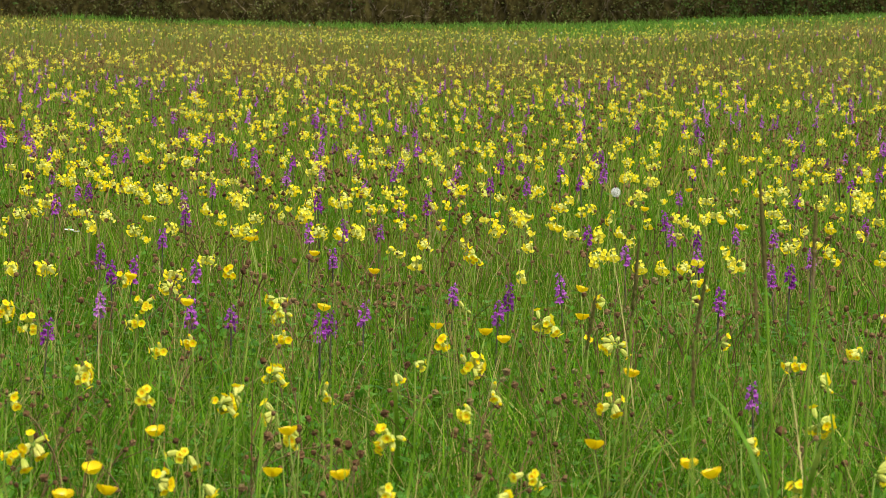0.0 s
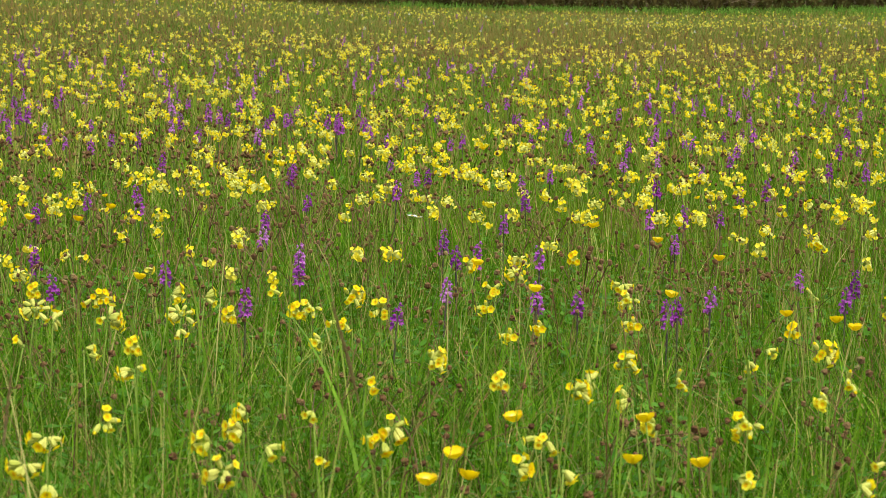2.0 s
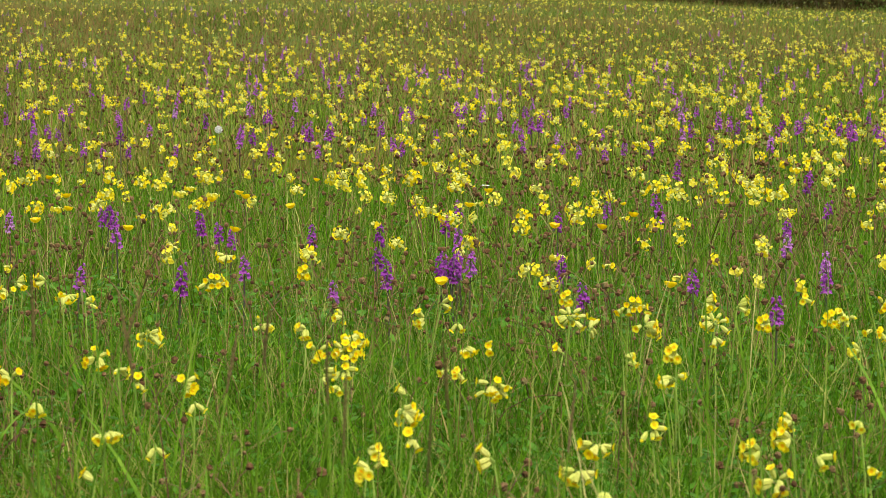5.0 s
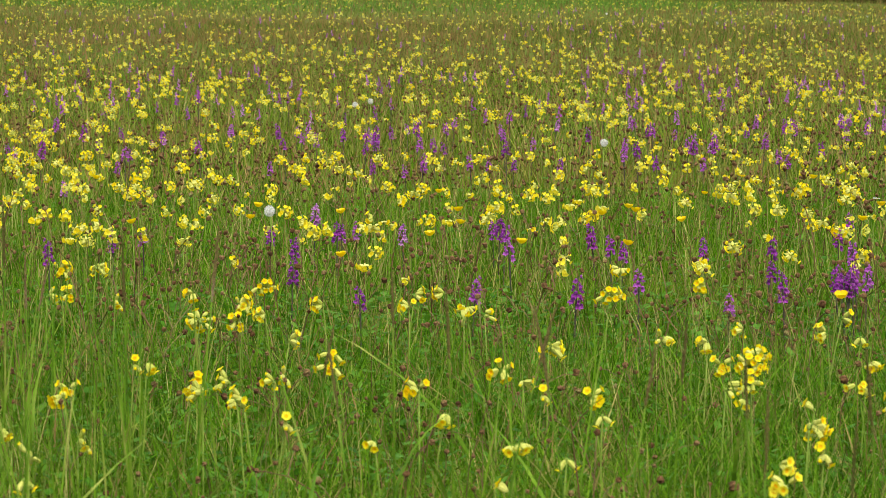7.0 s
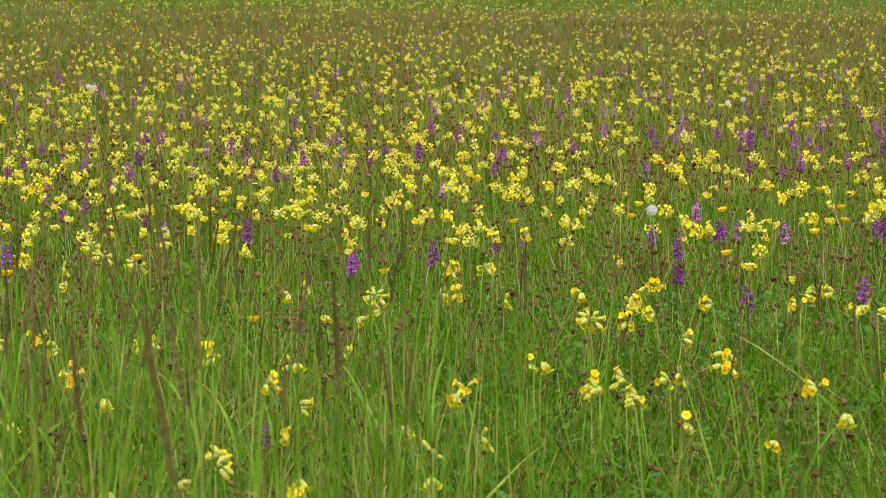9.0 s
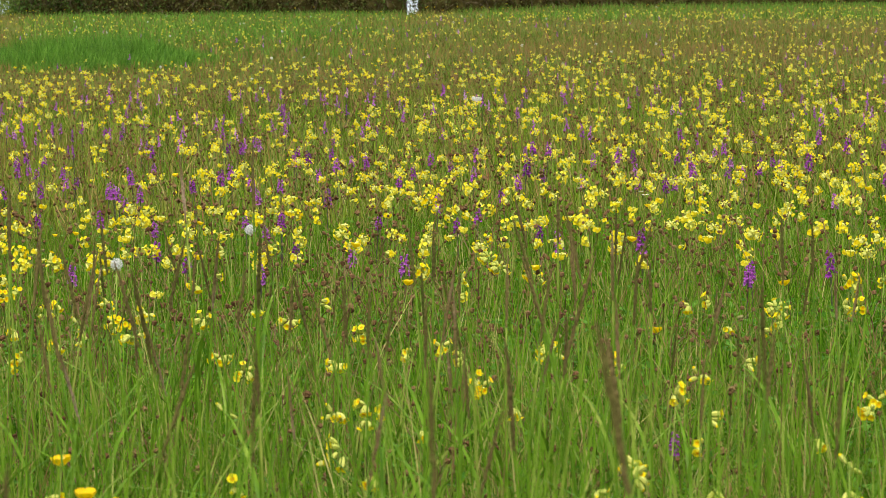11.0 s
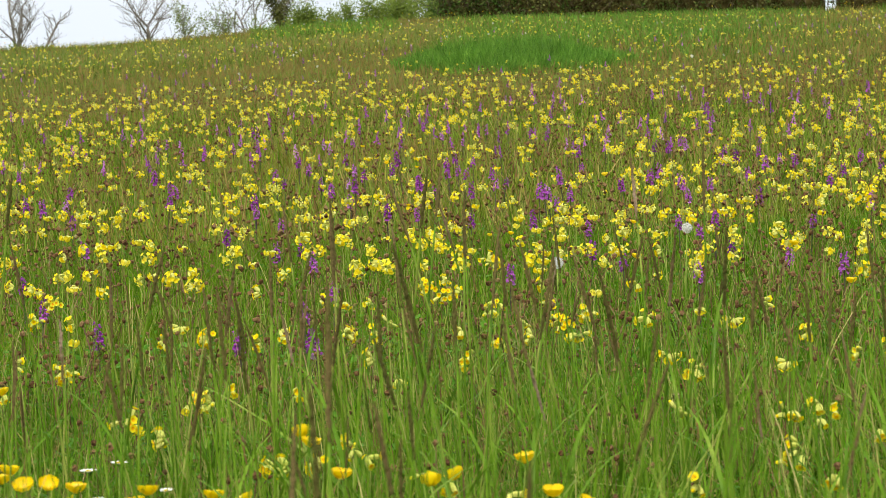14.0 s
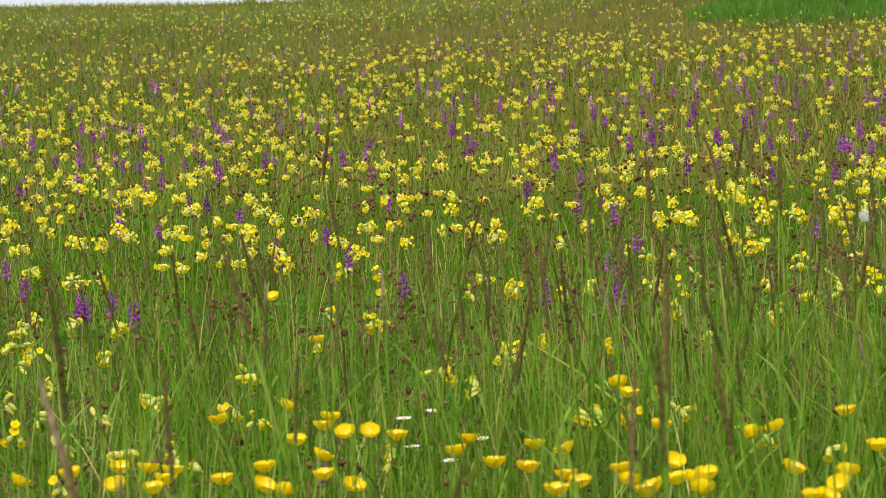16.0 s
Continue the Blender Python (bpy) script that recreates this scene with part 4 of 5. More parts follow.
COWSLIP_MID_G = [(-5.17, 9.02), (26.82, 9.02), (-0.49, 9.03), (20.9, 9.05), (19.47, 9.05), (30.5, 9.05), (33.89, 9.08), (-24.27, 9.09),
      (-8.07, 9.11), (-15.78, 9.11), (9.76, 9.11), (-25.54, 9.12), (13.57, 9.12), (17.32, 9.14), (29.02, 9.14), (-25.26, 9.15),
      (-30.82, 9.15), (-29.22, 9.16), (-4.4, 9.16), (20.74, 9.17), (-14.13, 9.21), (-19.43, 9.22), (15.34, 9.25), (-15.95, 9.26),
      (31, 9.26), (17.21, 9.27), (-20.51, 9.28), (-30.6, 9.28), (-10.02, 9.28), (15.67, 9.28), (-20.71, 9.29), (-5.72, 9.29),
      (-5.28, 9.3), (-17.44, 9.31), (34.49, 9.31), (30.34, 9.31), (24.83, 9.32), (8.99, 9.35), (22.43, 9.35), (13.04, 9.36),
      (16.55, 9.36), (-24.21, 9.37), (-28.45, 9.39), (-8.6, 9.4), (0.12, 9.44), (17.43, 9.44), (2.31, 9.45), (12.28, 9.45)]
COWSLIP_MID_H = [(24.78, 9.46), (-3.3, 9.47), (10.75, 9.48), (19.42, 9.48), (8.88, 9.49), (11.07, 9.5), (-19.32, 9.51), (22.65, 9.52),
      (18.31, 9.52), (16.71, 9.52), (31.82, 9.52), (-11.22, 9.53), (16.82, 9.53), (-34.96, 9.54), (11.51, 9.54), (7.61, 9.56),
      (13.8, 9.57), (-34.15, 9.61), (32.64, 9.64), (22.49, 9.66), (27.41, 9.68), (-22.12, 9.69), (-27.27, 9.69), (-10.06, 9.73),
      (10.2, 9.75), (34.54, 9.78), (-32.79, 9.79), (10.86, 9.8), (6.62, 9.81), (17.98, 9.81), (12.99, 9.82), (-0.87, 9.83),
      (-7.29, 9.86), (-7.88, 9.86), (20.19, 9.88), (17.09, 9.88), (23.2, 9.9), (-16.72, 9.91), (-32.46, 9.92), (-17, 9.92),
      (12.45, 9.93), (10.58, 9.94), (-19.81, 9.96), (20.96, 9.97), (5.75, 9.99), (4.39, 10), (11.3, 10), (27.35, 10)]
COWSLIP_MID_I = [(22.82, 10.02), (11.68, 10.03), (18.64, 10.04), (23.32, 10.08), (8.27, 10.09), (12.56, 10.11), (-29.39, 10.12), (3.14, 10.12),
      (19.69, 10.16), (-0.32, 10.18), (9.32, 10.18), (5.43, 10.21), (22.93, 10.21), (-30.38, 10.22), (-16.28, 10.23), (20.24, 10.23),
      (-10.49, 10.24), (-19.59, 10.25), (-3.64, 10.29), (14.41, 10.29), (-2.97, 10.3), (19.36, 10.3), (-21.55, 10.32), (25.11, 10.32),
      (-29.72, 10.33), (27.24, 10.33), (4.24, 10.34), (13.27, 10.36), (34.01, 10.36), (13.49, 10.38), (31.98, 10.38), (-25.02, 10.43),
      (-33.29, 10.54), (5, 10.55), (5.38, 10.57), (13.76, 10.59), (13.87, 10.6), (31.11, 10.6), (-27.07, 10.62), (-34, 10.62),
      (-25.24, 10.64), (15.87, 10.64), (-25.4, 10.65), (3.15, 10.66), (-2.86, 10.68), (10.92, 10.69), (-21.65, 10.71), (4.24, 10.71)]
COWSLIP_MID_J = [(7, 10.73), (7.44, 10.77), (32.43, 10.83), (3.81, 10.89), (8.99, 10.9), (22.66, 10.93), (21.34, 10.94), (33.03, 10.95),
      (-20.97, 10.97), (-30.33, 10.97), (-33.68, 10.97), (28.89, 11), (21.9, 11.02), (-30.93, 11.04), (29.12, 11.04), (22.23, 11.07),
      (-2.53, 11.09), (-33.57, 11.17), (11.75, 11.18), (34.29, 11.2), (30, 11.2), (-34.44, 11.29), (24.2, 11.37), (-35.15, 11.39),
      (-30.38, 11.4), (23.05, 11.41), (33.25, 11.42), (24.97, 11.5), (32.81, 11.55), (24.81, 11.7), (29.44, 11.77), (24.1, 11.81),
      (30.88, 11.83), (24.48, 11.88), (-34.02, 11.91), (19.24, 11.97), (28.67, 12.09), (-27.5, 12.22), (25.36, 12.29), (-33.58, 12.34),
      (33.15, 12.35), (21.68, 12.38), (22.23, 12.48), (-28.11, 12.57), (35.12, 12.58), (15.62, 12.69), (-29.05, 12.71), (14.39, 12.72)]
COWSLIP_MID_K = [(-28, 12.83), (15.23, 12.91), (34.52, 12.98), (15.34, 13.22), (34.69, 13.32), (17.57, 13.64), (18.4, 13.81), (14.08, 13.87),
      (23.57, 15.03), (25.33, 15.13)]
ORCHID_AT_A = [(29.29, 4.13), (29.28, 4.29), (8.29, 4.55), (-32.66, 4.76), (-19.22, 5.34), (-24.46, 5.43), (-16.4, 5.44), (-24.61, 5.57),
      (-22.73, 5.63), (-12.85, 5.69), (-25.25, 5.7), (-21.92, 5.71), (-27.78, 5.8), (-20.17, 5.83), (-8.01, 5.86), (32.67, 5.87),
      (23.31, 5.96), (-14.85, 5.97), (-0.98, 5.97), (24.74, 5.97), (-5.05, 6), (23.47, 6.02), (-31.98, 6.11), (-9.07, 6.11),
      (-17.43, 6.12), (33.53, 6.14), (33.75, 6.15), (33.1, 6.17), (-26.91, 6.22), (-10.27, 6.23), (-6.3, 6.23), (-3.11, 6.24),
      (-27.99, 6.25), (-10.39, 6.29), (-12.47, 6.3), (-29.07, 6.36), (-10.13, 6.36), (-10.49, 6.36), (-20.43, 6.38), (27.49, 6.39),
      (-21.98, 6.46), (-8.84, 6.48), (23.59, 6.51), (-17.43, 6.56), (0.35, 6.57), (-20.73, 6.58), (-33.33, 6.67), (34.77, 6.74)]
ORCHID_AT_B = [(-16.67, 6.75), (6.65, 6.85), (-33.13, 6.88), (-20.12, 6.9), (-8.76, 6.9), (-10.43, 6.91), (-3.88, 6.91), (-24.61, 6.96),
      (-31.73, 6.96), (6.48, 7), (5, 7.05), (-6, 7.06), (28.62, 7.1), (0.23, 7.11), (13.21, 7.12), (-5.84, 7.14),
      (15.94, 7.14), (-30.27, 7.2), (-7.56, 7.21), (23.01, 7.21), (-10.16, 7.22), (-33.78, 7.23), (30.03, 7.29), (-16.78, 7.3),
      (35.11, 7.31), (-21.31, 7.33), (-5.52, 7.39), (-12.3, 7.4), (19.59, 7.42), (-0.5, 7.44), (-24.13, 7.48), (3.82, 7.48),
      (0.81, 7.49), (-3.72, 7.49), (3.19, 7.51), (-1.81, 7.51), (-3.62, 7.58), (14.19, 7.59), (-14.37, 7.61), (-0.61, 7.61),
      (-0.88, 7.61), (17.35, 7.65), (-3.56, 7.67), (-25.48, 7.71), (-24.75, 7.73), (8.55, 7.77), (-29.5, 7.78), (-33.04, 7.8)]
ORCHID_AT_C = [(-31.63, 7.81), (28.93, 7.84), (-10.44, 7.85), (-17.43, 7.86), (-13.25, 7.88), (-0.06, 7.91), (15.21, 7.91), (32.2, 7.95),
      (-31.2, 7.98), (18, 7.98), (-21.79, 8.04), (10.14, 8.05), (-32.47, 8.06), (-19.19, 8.1), (-14.15, 8.1), (23.35, 8.17),
      (32.91, 8.33), (10.52, 8.39), (-24.34, 8.44), (-31.09, 8.56), (32.91, 8.56), (24.12, 8.57), (-25.88, 8.6), (12.1, 8.61),
      (15.85, 8.61), (23.58, 8.64), (30.62, 8.66), (-34.84, 8.69), (15.57, 8.71), (-26.37, 8.72), (32.97, 8.81), (27.65, 8.82),
      (11.78, 8.83), (13.74, 8.84), (-17.11, 8.86), (17.94, 8.89), (-21.67, 8.98), (-19.8, 8.99), (16.23, 9.01), (-19.61, 9.11),
      (31.28, 9.11), (31.61, 9.16), (25.1, 9.17), (-17.22, 9.26), (-22.18, 9.34), (-33.5, 9.35), (-26.8, 9.36), (19.04, 9.39)]
ORCHID_AT_D = [(-31.32, 9.43), (-14.68, 9.47), (4.8, 9.48), (-23.61, 9.51), (20.3, 9.51), (-27.63, 9.57), (23.97, 9.61), (12.5, 9.62),
      (-25.14, 9.68), (-29.42, 9.71), (11.14, 9.75), (-28.35, 9.78), (-19.06, 9.83), (-34.59, 9.9), (21.9, 9.9), (-25.69, 10.04),
      (-13.3, 10.05), (14.66, 10.05), (21.24, 10.08), (18.53, 10.11), (-28.97, 10.15), (7.98, 10.15), (-1.87, 10.22), (28.08, 10.35),
      (-12.85, 10.44), (24.47, 10.48), (15.93, 10.52), (3.81, 10.57), (-31.54, 10.59), (-1.2, 10.59), (0.79, 10.64), (-20.47, 10.68),
      (18.92, 10.68), (22.56, 10.77), (18.31, 10.8), (15.59, 10.86), (8.55, 10.92), (-34.44, 10.93), (-19.02, 11.06), (20.91, 11.13),
      (-28.23, 11.19), (-18.71, 11.24), (17.2, 11.25), (31.28, 11.28), (10.43, 11.3), (32.6, 11.32), (8.61, 11.33), (3.6, 11.34)]
ORCHID_AT_E = [(-34.78, 11.38), (6.83, 11.38), (17.3, 11.48), (-6.08, 11.49), (16.08, 11.54), (-2.42, 11.56), (14.71, 11.56), (-1.03, 11.6),
      (19.8, 11.61), (-24.23, 11.62), (-31.88, 11.63), (-29.67, 11.66), (5.73, 11.66), (21.24, 11.83), (0.52, 11.87), (-34.18, 11.95),
      (-28, 12.05), (-1.25, 12.05), (32.99, 12.07), (12.25, 12.17), (2.9, 12.21), (8.61, 12.24), (-25.95, 12.28), (22.62, 12.3),
      (-0.09, 12.33), (32.16, 12.37), (20.36, 12.41), (-34.52, 12.49), (23.89, 12.52), (19.86, 12.58), (-22.11, 12.59), (14.18, 12.68),
      (20.47, 12.69), (2.96, 12.72), (11.71, 12.87), (15.29, 12.89), (21.74, 12.92), (-29.39, 13.02), (5.27, 13.13), (10.77, 13.31),
      (22.74, 13.7), (16.62, 13.71), (18.07, 13.99), (15.95, 14.22), (16.06, 14.25), (33.71, 14.57), (22.52, 15.39), (19.01, 15.5)]
ORCHID_AT_F = [(-10.24, 6.3), (-10.6, 6.3), (-10.34, 6.22), (18.68, 15.58), (20.74, 15.71), (21.08, 16.68), (24.46, 16.82)]
BUTTERCUP_SHORT_A = [(-19.77, 3.43), (-19.99, 3.48), (-23.19, 3.58), (-25.24, 3.58), (-20.24, 3.59), (-31.82, 3.65), (-31.67, 3.74), (-22.35, 3.84),
      (-29.93, 3.85), (-24.23, 3.87), (-29.92, 4.53), (9.38, 4.94), (-27.84, 5.02), (-27.23, 5.03), (-26.8, 5.15), (-29.5, 5.29),
      (8.36, 5.31), (-21.63, 5.33), (-24.32, 5.41), (-9.82, 5.44), (-14.24, 5.46), (-29.51, 5.8), (-20.47, 5.8), (-25.29, 6.03),
      (5.65, 6.1), (13.31, 6.28), (-0.68, 6.46), (-24.02, 6.48), (10.8, 6.57), (-6.21, 6.6), (-3.88, 6.65), (-23.29, 6.68),
      (-12.11, 6.73), (-13.03, 6.74), (-2.41, 6.94), (17.24, 7.04), (-13.72, 7.04), (-10.55, 7.26), (14.29, 7.28), (-2.69, 7.32),
      (8.82, 7.33), (3.35, 7.37), (-7.56, 7.38), (1.45, 7.52), (-5.69, 7.55), (-0.45, 7.58), (-6.34, 7.58), (-2.96, 7.61)]
BUTTERCUP_SHORT_B = [(-11.15, 7.75), (-6.08, 7.79), (-32, 7.81), (1.19, 7.88), (-30.48, 8.1), (-9.67, 8.84), (-31.58, 9.07), (3.96, 9.2),
      (17.47, 11.1)]
BUTTERCUP_TALL_A = [(20.07, 3.09), (20.22, 3.1), (22.03, 3.11), (22.84, 3.11), (22.54, 3.12), (24.93, 3.15), (22.12, 3.16), (19.84, 3.16),
      (21.91, 3.17), (19.04, 3.17), (23.44, 3.19), (22.57, 3.2), (29.57, 3.22), (30.54, 3.23), (24.96, 3.24), (21.03, 3.24),
      (24.19, 3.25), (32.08, 3.27), (23.92, 3.27), (26.23, 3.3), (23.05, 3.3), (28.8, 3.31), (25.05, 3.31), (19.05, 3.33),
      (30.85, 3.33), (29.42, 3.34), (33.3, 3.36), (30.08, 3.36), (34.01, 3.37), (31.72, 3.38), (18.85, 3.41), (34.37, 3.41),
      (27.06, 3.41), (24.22, 3.42), (32.16, 3.43), (32.77, 3.45), (20.93, 3.46), (31.67, 3.46), (29.77, 3.47), (25.51, 3.51),
      (29.22, 3.53), (20.5, 3.55), (26.64, 3.56), (22.41, 3.57), (27.72, 3.57), (28.23, 3.59), (19.81, 3.64), (28.72, 3.65)]
BUTTERCUP_TALL_B = [(29.64, 3.67), (28.62, 3.72), (31.37, 3.73), (23.25, 3.79), (29.86, 3.86), (23.17, 3.89), (28.99, 4.54), (29.79, 5.17)]
CLOCK_AT = [(18.69, 6.52), (0.66, 7.11), (16.22, 7.45), (-30.03, 8.29), (-5.7, 10.17), (-0.89, 13.64), (-1.14, 13.99), (11.67, 16.87),
      (11.62, 16.92), (11.74, 16.96), (15.72, 26.7), (-5.87, 35.49), (15.52, 35.85), (22.28, 47.32), (23.72, 57.63)]
DAISY_AT = [(26.73, 3.96), (27.35, 4.07), (26.08, 4.09), (27.6, 4.21), (27.17, 4.28), (-19.51, 7.2), (-19.63, 7.29), (-10.86, 8.35),
      (8.44, 9.76), (-25.77, 9.82), (8.55, 9.83), (9.71, 10.15)]
TALL_GRASS_D = [(24.53, 3.41, 0.49), (22.14, 3.36, 0.48), (20.62, 3.48, 0.53), (18.8, 3.38, 0.49), (17.51, 3.35, 0.44), (15.75, 3.48, 0.53), (15.6, 3.69, 0.46), (13.14, 3.64, 0.48), (12.38, 3.62, 0.38), (24.08, 3.41, 0.48), (9.95, 3.54, 0.48), (10.88, 3.43, 0.45), (13.08, 3.39, 0.41), (9.04, 3.36, 0.45), (12.19, 3.41, 0.46)]
TALL_GRASS_A = [(-8.13, 2.97, 0.38), (-10.55, 3.07, 0.42), (-8.2, 3.17, 0.39), (-33.08, 3.37, 0.58), (-30.87, 3.37, 0.48), (-0.98, 3.37, 0.38),
      (15.05, 3.37, 0.38), (-30.16, 3.57, 0.5), (7.11, 3.57, 0.4), (18.52, 3.57, 0.41), (13.63, 3.67, 0.43), (24.93, 3.67, 0.47),
      (20.76, 3.67, 0.46), (13.9, 3.77, 0.43), (16.62, 3.77, 0.46), (8.24, 3.87, 0.43), (17.55, 3.87, 0.47), (3.13, 3.97, 0.44),
      (12.59, 3.97, 0.44), (10.78, 3.97, 0.45), (9.36, 3.97, 0.48), (27.1, 3.97, 0.48), (32.36, 3.97, 0.45), (27.23, 4.07, 0.5),
      (31.65, 4.07, 0.45), (21.62, 4.37, 0.57), (22.8, 4.37, 0.53), (17.07, 4.57, 0.56), (15.9, 4.67, 0.58)]
TALL_GRASS_B = [(-9.67, 2.97, 0.36), (-11.96, 3.07, 0.37), (-5.57, 3.17, 0.4), (-33.35, 3.37, 0.55), (-5.03, 3.37, 0.42), (12.07, 3.37, 0.4),
      (-32.82, 3.47, 0.46), (-2.73, 3.57, 0.42), (11.31, 3.57, 0.41), (-1.59, 3.67, 0.43), (13.02, 3.67, 0.43), (13.85, 3.67, 0.43),
      (29.07, 3.67, 0.41), (24.27, 3.77, 0.5), (25.84, 3.77, 0.43), (9.27, 3.87, 0.46), (23.34, 3.87, 0.42), (2.15, 3.97, 0.46),
      (9.78, 3.97, 0.49), (7.73, 3.97, 0.41), (20.23, 3.97, 0.51), (29.86, 3.97, 0.47), (18.05, 4.07, 0.49), (19.47, 4.07, 0.46),
      (9.64, 4.17, 0.48), (20.64, 4.37, 0.55), (28.18, 4.37, 0.49), (21.56, 4.57, 0.57)]
TALL_GRASS_C = [(-31.46, 3.07, 0.44), (-19.48, 3.17, 0.43), (-6.6, 3.27, 0.42), (-28.84, 3.37, 0.46), (-3.34, 3.37, 0.42), (11.98, 3.37, 0.39),
      (0.26, 3.47, 0.39), (10.25, 3.57, 0.42), (19.12, 3.57, 0.43), (14.12, 3.67, 0.45), (23.35, 3.67, 0.48), (23.82, 3.67, 0.47),
      (11.49, 3.77, 0.45), (14.34, 3.77, 0.46), (30.94, 3.77, 0.41), (19.57, 3.87, 0.47), (34.21, 3.87, 0.44), (12.82, 3.97, 0.5),
      (8.66, 3.97, 0.44), (22.74, 3.97, 0.54), (21.31, 3.97, 0.51), (23.84, 3.97, 0.43), (12.68, 4.07, 0.48), (25.07, 4.07, 0.46),
      (24.31, 4.17, 0.48), (20.31, 4.37, 0.51), (20.6, 4.47, 0.53), (29.44, 4.57, 0.58)]


def spots(*lists):
    """The places of several lists as rows of x, y, z."""
    rows = np.array([r[:2] for one in lists for r in one], float)
    return polar(rows[:, 0], rows[:, 1])


COWSLIPS = {"small": spots(COWSLIP_SMALL_A, COWSLIP_SMALL_B), "medium": spots(COWSLIP_MEDIUM_A, COWSLIP_MEDIUM_B, COWSLIP_MEDIUM_C),
            "large": spots(COWSLIP_LARGE_A, COWSLIP_LARGE_B), "pale": spots(COWSLIP_PALE_A, COWSLIP_PALE_B), "wide": spots([(14.48, 3.96)])}
mid_cowslips = spots(COWSLIP_MID_A, COWSLIP_MID_B, COWSLIP_MID_C, COWSLIP_MID_D, COWSLIP_MID_E, COWSLIP_MID_F, COWSLIP_MID_G, COWSLIP_MID_H, COWSLIP_MID_I, COWSLIP_MID_J, COWSLIP_MID_K)
orchids = spots(ORCHID_AT_A, ORCHID_AT_B, ORCHID_AT_C, ORCHID_AT_D, ORCHID_AT_E, ORCHID_AT_F)
ORCHIDS_COUNTED = 100

# ---- flowers past counting, over the whole meadow ----


def cowslip_tiny(seed):
    """A cowslip far off: a thin stem and a loose bunch of small yellow tufts."""
    g = np.random.default_rng(1300 + seed)
    pieces = [(np.array([(-0.002, 0, 0), (0.002, 0, 0), (0, 0, 0.18)]), np.array([(0, 1, 2)]), 2)]
    for i in range(7):
        c = np.array([g.normal(0, 0.012), g.normal(0, 0.012), g.uniform(0.165, 0.205)])
        r = g.uniform(0.007, 0.011)
        V = c + r * np.array([(1, 0, -0.5), (-0.5, 0.87, -0.6), (-0.5, -0.87, -0.4), (0, 0, 1)])
        pieces.append((V, np.array([(0, 1, 3), (1, 2, 3), (2, 0, 3)]), 1 if i % 3 else 0))
    return join(pieces)


def orchid_tiny(seed):
    """An orchid far off: a stem and a spike of small purple tufts."""
    g = np.random.default_rng(1500 + seed)
    pieces = [(*tube([(0, 0, 0), (0, 0, 0.15)], [0.0025, 0.002], 3), 1)]
    for i in range(13):
        t = i / 12
        c = np.array([g.normal(0, 0.006) * (1.1 - 0.7 * t), g.normal(0, 0.006) * (1.1 - 0.7 * t), 0.130 + 0.058 * t])
        V = c + g.uniform(0.005, 0.0085) * (1.15 - 0.5 * t) * np.array([(1, 0, -0.5), (-0.5, 0.87, -0.6), (-0.5, -0.87, -0.4), (0, 0, 0.9)])
        pieces.append((V, np.array([(0, 1, 3), (1, 2, 3), (2, 0, 3), (0, 2, 1)]), 0))
    return join(pieces)


